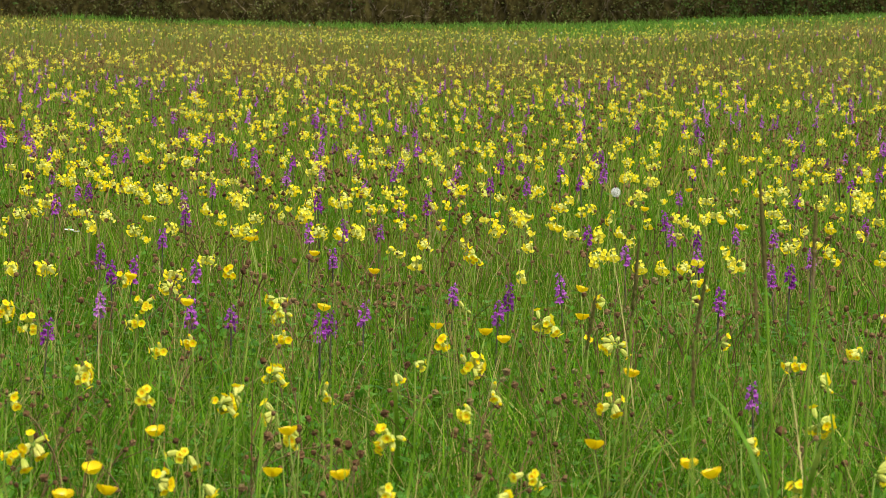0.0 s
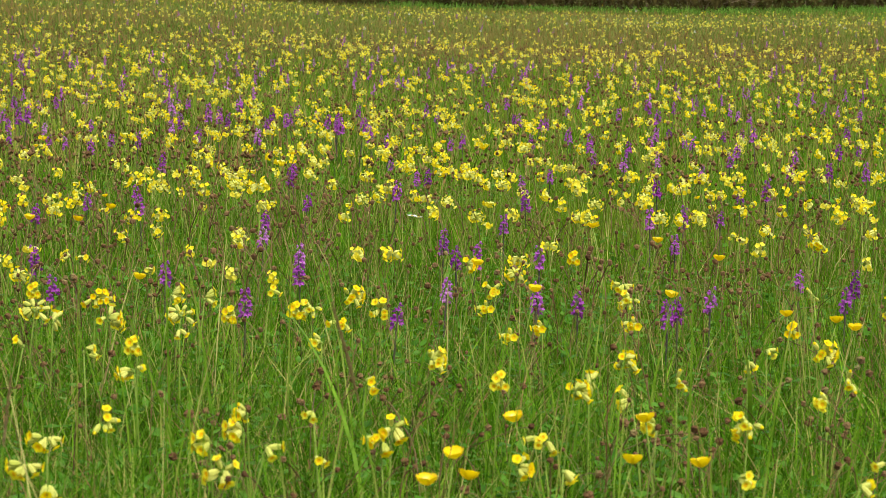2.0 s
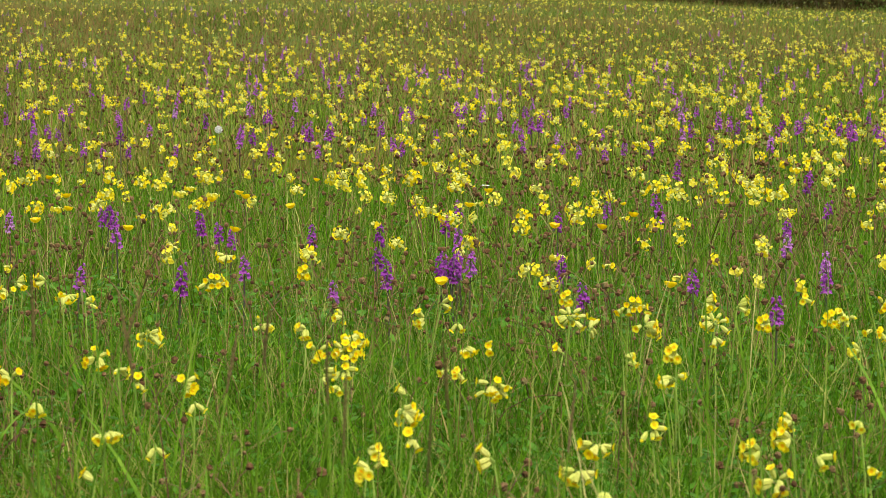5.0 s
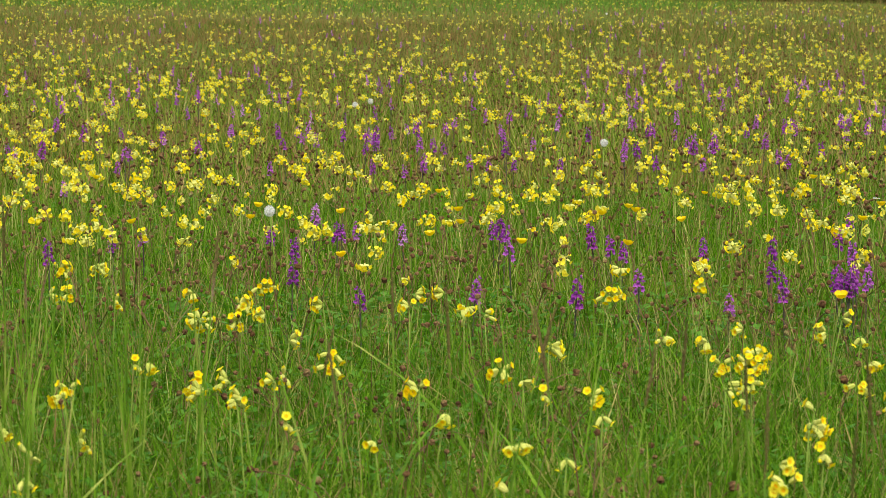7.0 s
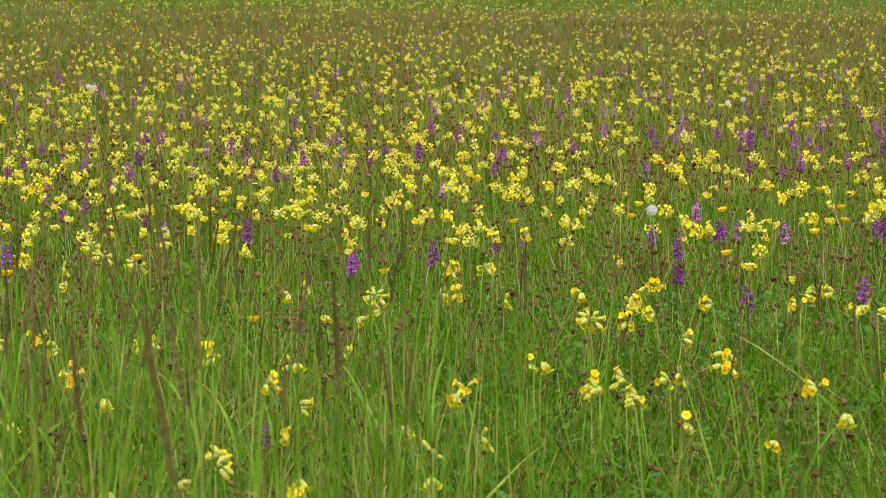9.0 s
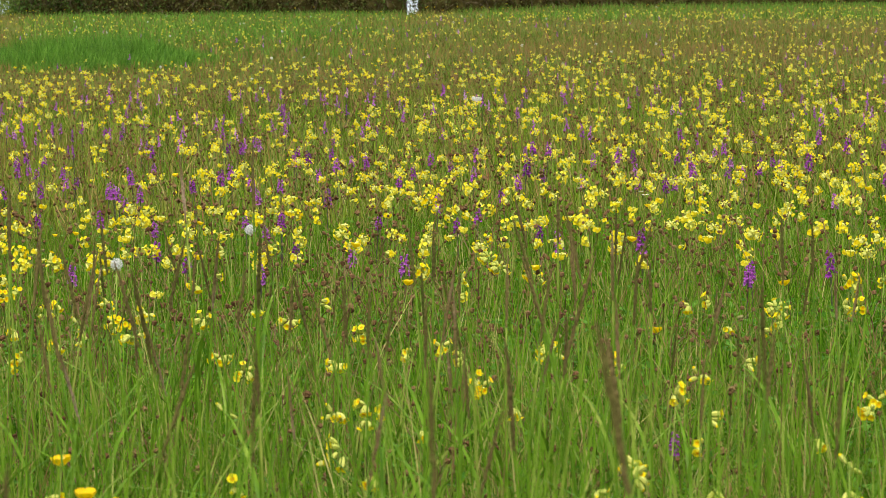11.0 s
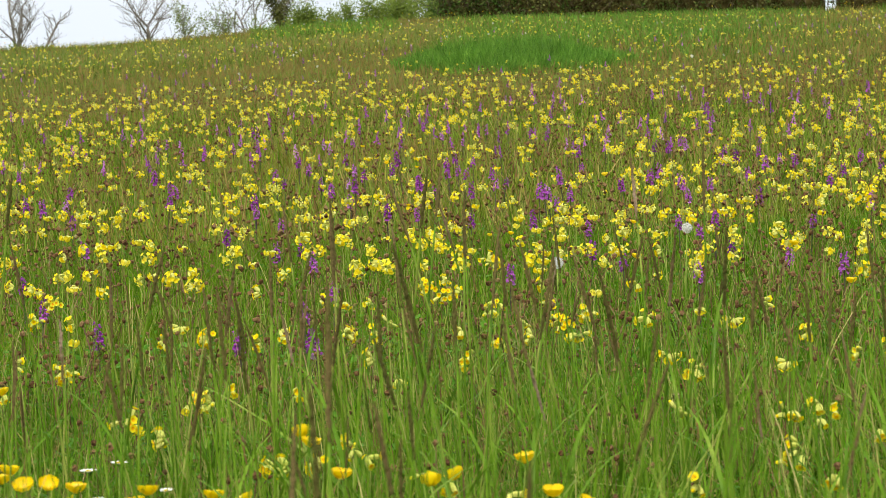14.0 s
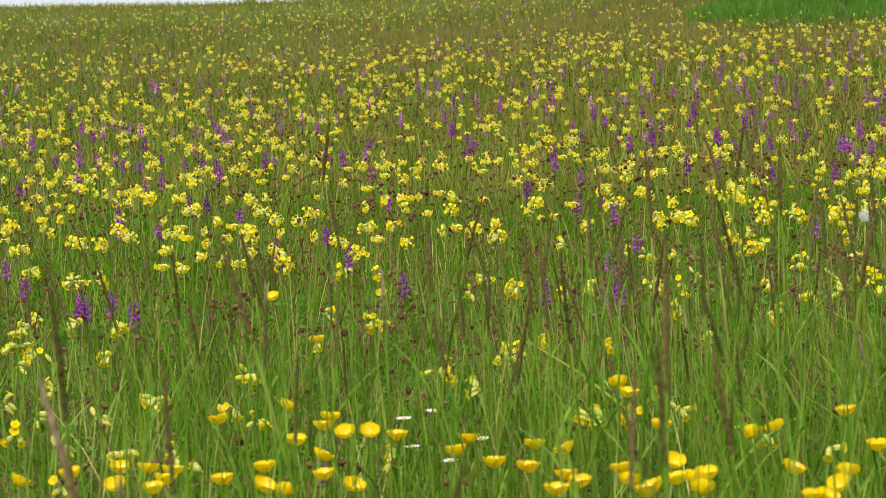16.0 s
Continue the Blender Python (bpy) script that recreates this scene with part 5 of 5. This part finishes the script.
def far_flowers():
    heads = ("medium", "large", "medium", "small", "large", "pale", "medium", "large")
    flat = [cowslip_flat(k, kind) for k, kind in enumerate(heads)]
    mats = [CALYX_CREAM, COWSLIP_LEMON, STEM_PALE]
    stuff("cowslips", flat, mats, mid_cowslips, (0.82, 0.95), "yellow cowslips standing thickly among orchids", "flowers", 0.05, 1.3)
    P = spread(1250, 7.2, 10.8, power=1.6)
    P = thin_out(P, np.clip(1.3 * patchy(P, 0.7, 5), 0.1, 1))
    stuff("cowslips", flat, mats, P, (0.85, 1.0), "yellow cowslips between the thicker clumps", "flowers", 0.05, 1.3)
    flat = [cowslip_flat(k, kind, 4) for k, kind in enumerate(heads)]
    P = spread(9600, 10.5, 28.0, power=1.5)
    P = thin_out(P, np.clip(1.2 * patchy(P, 0.9, 5) + 0.3 * patchy(P, 0.3, 6), 0.15, 1) * np.clip((30 - np.hypot(P[:, 0], P[:, 1])) / 14, 0, 1))
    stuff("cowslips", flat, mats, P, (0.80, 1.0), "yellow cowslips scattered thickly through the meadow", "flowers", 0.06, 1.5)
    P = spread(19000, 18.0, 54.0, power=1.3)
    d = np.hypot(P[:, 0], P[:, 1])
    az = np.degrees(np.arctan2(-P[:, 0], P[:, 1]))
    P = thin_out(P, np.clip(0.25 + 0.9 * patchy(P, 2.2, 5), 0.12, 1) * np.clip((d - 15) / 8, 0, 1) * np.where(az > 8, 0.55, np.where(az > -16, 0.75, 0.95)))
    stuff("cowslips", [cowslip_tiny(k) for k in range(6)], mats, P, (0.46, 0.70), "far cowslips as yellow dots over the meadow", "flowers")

    flat = [orchid_flat(k) for k in range(4)]
    mats = [ORCHID, STEM_DARK]
    stuff("orchids", flat, mats, orchids[ORCHIDS_COUNTED:], (0.85, 1.05), "purple orchids standing among the cowslips", "flowers", 0.04)
    P = spread(1250, 10.3, 21.0, power=1.4)
    P = thin_out(P, np.clip(0.1 + 1.1 * patchy(P, 1.2, 8), 0.08, 1))
    near = np.hypot(P[:, 0], P[:, 1]) < 14.0
    stuff("orchids", flat, mats, P[near], (0.85, 1.2), "purple orchids scattered through the meadow", "flowers")
    stuff("orchids", [orchid_tiny(k) for k in range(5)], mats, P[~near], (0.9, 1.15), "purple orchids further across the meadow", "flowers")
    P = spread(900, 19.0, 44.0, power=1.3)
    P = thin_out(P, np.clip(0.15 + 1.0 * patchy(P, 2.7, 8), 0.05, 1))
    stuff("orchids", [orchid_tiny(k) for k in range(5)], mats, P, (0.7, 1.0), "far orchids as purple flecks over the meadow", "flowers")

    P = np.concatenate([spread(160, 8.0, 24.0, power=1.6), spread(420, 22.0, 61.0, 4, 38, 1.6), spread(160, 22.0, 60.0, -38, 4, 1.6)])
    stuff("buttercups", [buttercup_flat(k) for k in range(5)], [BUTTER, BUTTER_EYE, STEM_PALE], P, (0.6, 0.95), "golden buttercups dotted over the meadow", "flowers")
    P = spread(16000, 8.8, 27.0, power=1.2)
    P = thin_out(P, np.clip(0.2 + patchy(P, 0.9, 11), 0.2, 1))
    stuff("burnets", [burnet_dot(k) for k in range(12)], [BURNET, STEM_RED], P, (0.9, 1.2), "brown burnet heads dotted across the meadow", "wildflowers")
    P = spread(3200, 5.6, 9.0, power=1.3)
    P = thin_out(P, np.clip(0.2 + patchy(P, 0.6, 11), 0.2, 1))
    stuff("burnets", [burnet_far(k) for k in range(12)], [BURNET, STEM_RED], P, (0.85, 1.2), "brown burnet heads all through the meadow", "wildflowers")
    P = spread(850, 3.2, 5.9, power=1.5)
    P = thin_out(P, np.clip(0.1 + patchy(P, 0.28, 12), 0.1, 1))
    stuff("burnets", [burnet_flat(k) for k in range(10)], [BURNET, STEM_RED], P, (0.85, 1.2), "wiry burnet stalks with small brown heads", "wildflowers")


far_flowers()


def flowers_behind():
    P = np.concatenate([spread(420, 1.2, 12.0, 42, 318, 1.5), spread(900, 10.0, 34.0, 42, 318, 1.3)])
    stuff("cowslips", [cowslip_tiny(k) for k in range(6)], [CALYX, COWSLIP, STEM_PALE], P, (0.7, 1.0), "cowslips in the meadow behind the viewpoint", "flowers")


flowers_behind()


def tall_blades():
    """Long upright grass leaves and stalks that stand up out of the sward in front."""
    P = np.concatenate([spread(1500, 2.5, 5.2, 3, 38, 1.3), spread(260, 2.6, 4.8, -38, 3, 1.3), spread(420, 1.7, 2.6, 6, 38, 1.3)])
    n = len(P)
    V, F = blades(P, rng.uniform(0.22, 0.44, n) + 0.13 * (np.hypot(P[:, 0], P[:, 1]) < 2.6), rng.uniform(0.0020, 0.0040, n), rng.gamma(1.2, 0.09, n), rows=4, lean=0.16)
    P = spread(46, 2.8, 4.8, -34, 37, 1.4)
    W, G = blades(P, rng.uniform(0.2, 0.4, 46), rng.uniform(0.006, 0.009, 46), rng.uniform(0.4, 1.0, 46), rows=6, lean=0.5)
    V, F, _ = join([(V, F, 0), (W, G, 0)])
    tagged(new("tall_grass_leaves", mesh_of("tall_grass_leaves", V, F, [STALK])), "long upright green grass leaves standing above the sward", "grass", kind="stuff")
    P = np.concatenate([spread(620, 2.6, 5.4, 5, 38, 1.3), spread(150, 2.8, 5.4, -38, 5, 1.3)])
    n = len(P)
    V, F = blades(P, rng.uniform(0.20, 0.42, n), rng.uniform(0.0012, 0.0026, n), rng.gamma(1.5, 0.12, n), rows=5, lean=0.13)
    tagged(new("tall_grass_stalks", mesh_of("tall_grass_stalks", V, F, [WIRY])), "tall straw-coloured and reddish grass stalks above the sward", "grass", kind="stuff")


tall_blades()


def lush_patches():
    # one dense tussock patch, and greener strips towards the field's edge
    n = 34000
    a, d = rng.uniform(-1, 1, n), rng.uniform(-1, 1, n)
    keep = a * a + d * d < rng.uniform(0.8, 1.0, n) + 0.2 * np.sin(a * 7 + 2) * np.cos(d * 5 + a)
    a, d = a[keep], d[keep]
    P = polar(19.25 + 2.45 * a, 33.0 + 2.6 * d)
    h = rng.uniform(0.17, 0.36, len(P)) * np.clip(1 - 0.7 * (a * a + d * d), 0.2, 1) * (0.4 + 1.1 * patchy(P, 0.45, 3))
    V, F = blades(P, h, rng.uniform(0.009, 0.017, len(P)), rng.uniform(0, 0.5, len(P)), rows=1, lean=0.35)
    tagged(new("lush_grass", mesh_of("lush_grass", V, F, [LUSH])), "dense dark green tussock patch in the meadow", "grass", kind="stuff")
    P = np.concatenate([spread(11000, 55, 66, -38, -25, 1.5), spread(8000, 48, 66, -38, -28.5, 1.3), spread(21000, 46, 64, -9, 12, 1.3), spread(17000, 29, 62, 12.5, 20.8, 1.3), spread(3500, 50, 63, 21.5, 24.5, 1.3)])
    az, d = np.degrees(np.arctan2(-P[:, 0], P[:, 1])), np.hypot(P[:, 0], P[:, 1])
    edge = np.minimum.reduce([np.where(az < -15, (-25.5 - az) / 5, np.where(az < 12, np.minimum(az + 9.5, 12.5 - az) / 3, np.where(az < 21.2, np.minimum((az - 12.5) * 0.6, 21.2 - az), 1.2 * np.minimum(az - 21, 25 - az)) / 1.6)), np.where(az > 10, (d - 28) / 6, (d - 43) / 8)])
    P = thin_out(P, np.clip(1.5 * patchy(P, 3.0, 4), 0.25, 1) * np.clip(edge, 0, 1) * np.where((az > 10) & (d < 38), 0.4, 1))
    n = len(P)
    V, F = blades(P, rng.uniform(0.09, 0.20, n), rng.uniform(0.010, 0.020, n), rng.uniform(0, 0.5, n), rows=1, lean=0.35)
    tagged(new("lush_grass", mesh_of("lush_grass", V, F, [LUSH])), "brighter green grass along the field edge", "grass", kind="stuff")
    # rank green growth in tufts along the hedge's foot
    az = rng.uniform(-38, -19, 150)
    C = polar(az, rng.uniform(62.5, 64.6, 150))
    P = C[rng.integers(0, 150, 7000)] + rng.normal(0, 1, (7000, 3)) * (0.35, 0.25, 0)
    P[:, 2] = height(P[:, 0], P[:, 1])
    V, F = blades(P, rng.uniform(0.08, 0.26, 7000), rng.uniform(0.012, 0.03, 7000), rng.uniform(0, 0.7, 7000), rows=2, lean=0.6)
    tagged(new("rank_growth", mesh_of("rank_growth", V, F, [LUSH])), "tufts of rank green growth at the hedge foot", "grass", kind="stuff")


lush_patches()

# ---- the hedge along the far side ----


def hedge():
    root = tagged(new("hedge"), "dense brown twiggy field hedge with green leaves coming", "hedge")
    turns = np.concatenate([np.linspace(-42, 12.78, 220), np.linspace(13.0, 20.7, 34)])

    def top_of(az):
        return np.interp(az, [-42, 17, 19.5, 20.6, 21.3], [2.6, 2.3, 1.7, 1.0, 0.3]) * (1 + 0.10 * np.sin(az * 3.1) + 0.06 * np.sin(az * 9.7))

    # uneven inner mass standing on the ground, its dark colour imitating shade between twigs
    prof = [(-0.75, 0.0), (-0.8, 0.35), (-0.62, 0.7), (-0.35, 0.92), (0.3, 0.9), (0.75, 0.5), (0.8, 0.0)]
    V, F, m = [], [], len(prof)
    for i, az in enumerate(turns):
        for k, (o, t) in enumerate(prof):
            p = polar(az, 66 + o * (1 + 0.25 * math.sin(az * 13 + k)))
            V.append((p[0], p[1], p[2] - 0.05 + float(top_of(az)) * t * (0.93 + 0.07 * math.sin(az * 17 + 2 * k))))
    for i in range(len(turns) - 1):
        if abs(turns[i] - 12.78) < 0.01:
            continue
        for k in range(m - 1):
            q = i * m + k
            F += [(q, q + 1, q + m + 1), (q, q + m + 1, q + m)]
    part("shade_core", mesh_of("hedge_core", V, F, [HEDGE_CORE], smooth=True), root)
    # bent branches, pale against the shade
    g = np.random.default_rng(41)
    pieces = []
    for az in g.choice(turns, 1700) + g.uniform(-0.15, 0.15, 1700):
        at, way = np.array(polar(az, 65.15 + g.uniform(-0.3, 0.25))), np.array([g.normal(0, 0.7), g.normal(-0.1, 0.2), g.uniform(0.2, 1.0)])
        at[2] += float(top_of(az)) * g.uniform(0, 0.7)
        line, step = [at], g.uniform(0.08, 0.19)
        for k in range(6):
            way = way / np.linalg.norm(way) + g.normal(0, 0.28, 3) * (1, 0.3, 1)
            at = at + way / np.linalg.norm(way) * step
            line.append(at)
        r = g.uniform(0.004, 0.010)
        pieces.append((*tube(line, np.linspace(r, r * 0.35, 7), 3), 0))
    tagged(part("branch_layer", mesh_of("hedge_branches", *join(pieces)[:2], [TWIG]), root, "bent pale brown branches"), kind="stuff")
    n = 9000
    az = rng.choice(turns, n) + rng.uniform(-0.12, 0.12, n)
    P = polar(az, 65.2 + rng.uniform(-0.25, 0.5, n))
    P[:, 2] += top_of(az) * rng.uniform(0, 0.8, n) ** 1.3
    V, F = blades(P, rng.uniform(0.2, 0.6, n), rng.uniform(0.010, 0.026, n), rng.uniform(0, 0.9, n), rows=3, lean=0.9)
    tagged(part("twig_layer", mesh_of("hedge_twigs", V, F, [TWIG]), root, "thin brown bare twigs"), kind="stuff")
    # leaves in clumps, thick where the hedge is green and thin where it is still bare
    m = 6000
    az = rng.choice(turns, m) + rng.uniform(-0.12, 0.12, m)
    green = np.interp(az, [-42, -33, -31, -29, -24, -21, -17, -10, 10, 13, 15, 18, 21], [1, 1, 0.75, 0.36, 0.28, 0.5, 0.7, 0.5, 0.5, 0.7, 0.9, 0.75, 1])
    az = az[rng.uniform(0, 1, m) < green]
    C = polar(az, 65.0 + rng.uniform(-0.35, 0.3, len(az)))
    C[:, 2] += top_of(az) * rng.uniform(0.03, 1.0, len(az))
    which = rng.integers(0, len(C), 95000)
    n = len(which)
    P = C[which] + rng.normal(0, 1, (n, 3)) * (0.17, 0.10, 0.13)
    u = rng.normal(0, 1, (n, 3))
    u /= np.linalg.norm(u, axis=1)[:, None]
    v = np.cross(u, rng.normal(0, 1, (n, 3)))
    v /= np.linalg.norm(v, axis=1)[:, None]
    s = rng.uniform(0.02, 0.042, n)[:, None]
    V = np.stack([P - u * s, P + v * s * 0.6, P + u * s, P - v * s * 0.6], 1).reshape(-1, 3)
    F = (np.array([(0, 1, 2), (0, 2, 3)])[None] + (np.arange(n) * 4)[:, None, None]).reshape(-1, 3)
    fresh = rng.uniform(0, 1, len(C)) < np.interp(az, [-42, -32, -30, -20, 12, 19, 21], [0.9, 0.85, 0.15, 0.15, 0.12, 0.2, 0.9])
    tagged(part("leaf_layer", mesh_of("hedge_leaves", V, F, [HEDGE_LEAF, HEDGE_FRESH], np.repeat(fresh[which], 2).astype(int)), root, "small dull green leaves"), kind="stuff")


hedge()

# ---- trees against the sky ----


def limbs(g, start, way, length, radius, depth, out, spread_by=0.55):
    """Grows a forking limb; out gathers (points, radii)."""
    pts, p, d = [start], start, way.normalized()
    for i in range(4):
        d = (d + Vector((g.gauss(0, 0.13), g.gauss(0, 0.13), g.gauss(0.05, 0.07)))).normalized()
        p = p + d * length / 4
        pts.append(p)
    out.append((pts, [radius * (1 - 0.12 * i) for i in range(5)], depth))
    if depth == 0:
        return
    for k in range(4 if depth > 1 else 5):
        at = pts[-1] if k == 0 else pts[g.randint(1, 3)]
        turn = Vector((g.gauss(0, 1), g.gauss(0, 1), g.gauss(0.35, 0.5))).normalized()
        limbs(g, at, d.lerp(turn, spread_by), length * g.uniform(0.6, 0.8), radius * (0.62 if k == 0 else 0.45), depth - 1, out, spread_by)


def tree(turn, dist, tall, stems, leafy, label, seed, lean=0.0, fan=0.55):
    g = random.Random(seed)
    x, y, z = polar(turn, dist)
    root = tagged(new("tree"), label, "tree", "trees on the skyline")
    root.matrix_basis = Matrix.Translation((x, y, z - 0.05))
    out = []
    for k in range(stems):
        limbs(g, Vector((g.uniform(-0.15, 0.15) * (stems > 1), g.uniform(-0.1, 0.1) * (stems > 1), 0)),
              Vector((lean + g.uniform(-0.35, 0.35) * (stems > 1), 0, 1)), tall * 0.34, tall * (0.024 if leafy == 0 else 0.014) / stems ** 0.5, 2 if stems > 2 else 3, out, fan)
    bole = [(*tube(p, r, 6), 0) for p, r, depth in out if depth >= 2]
    twig = [(*tube(p, [max(q, 0.006) for q in r], 3), 0) for p, r, depth in out if depth < 2]
    part("trunk", mesh_of("tree_trunk", *join(bole)[:2], [BARK], smooth=True), root, "grey-brown trunk and limbs")
    tagged(part("branchwork", mesh_of("tree_branches", *join(twig)[:2], [BARK]), root), kind="stuff")
    if leafy:
        ends = np.array([tuple(q) for p, r, depth in out if depth <= 1 for q in p[1:]])
        ends = ends[rng.integers(0, len(ends), max(20, len(ends) // 3))]
        n = int(6000 * min(leafy, 1.2))
        P = ends[rng.integers(0, len(ends), n)] + rng.normal(0, 0.10 if leafy < 0.3 else 0.13, (n, 3)) * (1, 1, 1.4)
        if leafy >= 2:
            # ivy all up the trunk and its lower limbs
            bole_at = np.array([tuple(p[i].lerp(p[i + 1], f)) for p, r, depth in out if depth >= 2 for i in range(4) for f in (0, 0.25, 0.5, 0.75)])
            n = 8000
            P = bole_at[(rng.uniform(0, 1, n) ** 2 * len(bole_at)).astype(int)] + rng.normal(0, 0.13, (n, 3)) * (1, 1, 0.8)
        u = rng.normal(0, 1, (n, 3))
        u /= np.linalg.norm(u, axis=1)[:, None]
        v = np.cross(u, rng.normal(0, 1, (n, 3)))
        v /= np.linalg.norm(v, axis=1)[:, None]
        s = rng.uniform(0.022, 0.05, n)[:, None]
        P[:, 2] = np.maximum(P[:, 2], 0.1)
        V = np.stack([P - u * s, P + v * s * 0.6, P + u * s, P - v * s * 0.6], 1).reshape(-1, 3)
        F = (np.array([(0, 1, 2), (0, 2, 3)])[None] + (np.arange(n) * 4)[:, None, None]).reshape(-1, 3)
        part("crown", mesh_of("tree_crown", V, F, [HEDGE_LEAF if leafy >= 2 else LEAF]), root, "uneven crown of small leaves")
    return root


BARE = "bare grey tree with forking limbs beyond the field"
tree(30.25, 112, 5.5, 2, 0, BARE, 3)
tree(29.3, 115, 5.0, 2, 0, BARE, 5)
tree(28.8, 116, 3.6, 1, 0, BARE, 8, lean=0.35)
tree(26.6, 112, 4.6, 2, 0, BARE, 11)
YOUNG = "young spring-green bush with thin stems on the skyline"
BUSH = "leafy green bush on the skyline"
for k, (turn, tall) in enumerate(((30.4, 1.3), (29.75, 1.0), (29.25, 1.2), (28.75, 0.9), (26.5, 0.8))):
    tree(turn, 108, tall, 3, 0.25, BUSH, 60 + k, fan=0.4)
tree(25.9, 105, 3.5, 3, 0.14, YOUNG, 14, fan=0.45)
tree(25.4, 105, 2.2, 3, 0.10, YOUNG, 15, fan=0.4)
tree(24.95, 104, 2.6, 4, 0.12, YOUNG, 16, fan=0.4)
tree(24.55, 108, 5.5, 2, 0.1, "bare tree with few leaves beyond the field", 17)
tree(23.85, 104, 5.5, 1, 2, "dark ivy-clad tree beyond the field", 26)
for k, (turn, tall, leaf) in enumerate(((24.2, 1.3, 0.5), (23.45, 2.2, 0.9), (23.0, 1.9, 0.6), (22.75, 1.7, 0.6), (22.4, 2.5, 0.5), (22.1, 2.2, 0.7), (21.7, 2.9, 0.7), (21.4, 2.6, 0.9), (21.0, 2.9, 0.9), (20.6, 3.1, 1.1), (20.2, 3.2, 1.1), (19.8, 3.4, 1.1))):
    tree(turn, 96 + 1.5 * k % 7, tall, 3, leaf, BUSH, 30 + k, fan=0.4)

# ---- the nearer flowers, each a thing of its own ----
for kind, places in COWSLIPS.items():
    set_out([(lambda k=k, kind=kind: cowslip_thing(k, kind)) for k in range(8)], places[:, :2], (0.97, 1.05), 2, 0.9)
set_out([(lambda k=k: orchid_thing(k)) for k in range(4)], [(x, y, 0.7 if math.hypot(x, y) < 4.6 else 0.88 + 0.14 * random.Random(k).random()) for k, (x, y, z) in enumerate(orchids[:ORCHIDS_COUNTED])], seed=3)
set_out([(lambda k=k: buttercup_thing(k)) for k in range(5)], spots(BUTTERCUP_SHORT_A, BUTTERCUP_SHORT_B)[:, :2], (0.96, 1.02), 4)
set_out([(lambda k=k: buttercup_thing(k)) for k in range(5, 10)], spots(BUTTERCUP_TALL_A, BUTTERCUP_TALL_B)[:, :2], (0.98, 1.02), 9)
set_out([(lambda k=k: burnet_thing(k)) for k in range(9)], spread(135, 3.4, 6.0, power=1.4)[:, :2], (0.85, 1.25), 5)
set_out([(lambda k=k: tall_grass_thing(k)) for k in range(9)], [(*polar(a, d)[:2], h / 0.46) for a, d, h in TALL_GRASS_A + TALL_GRASS_B + TALL_GRASS_C + TALL_GRASS_D]
        + [(*q[:2], s) for q, s in zip(np.concatenate([spread(84, 2.8, 5.0, 5, 37, 1.4), spread(16, 1.8, 2.7, 7, 37, 1.4)]), np.concatenate([rng.uniform(0.75, 1.1, 84), rng.uniform(1.0, 1.25, 16)]))], seed=6)
set_out([clock_thing], [(*polar(a, d)[:2], 1.0) for a, d in CLOCK_AT], seed=7)
set_out([lambda: clock_thing(0.085, 44)], [(*q[:2], 1.15) for q in spread(90, 22, 58, 8, 36, 1.5)] + [(*q[:2], 1.2) for q in spread(30, 34, 58, -36, -8, 1.6)], seed=7)
set_out([daisy_thing], spots(DAISY_AT)[:, :2], (0.9, 1.1), 8)
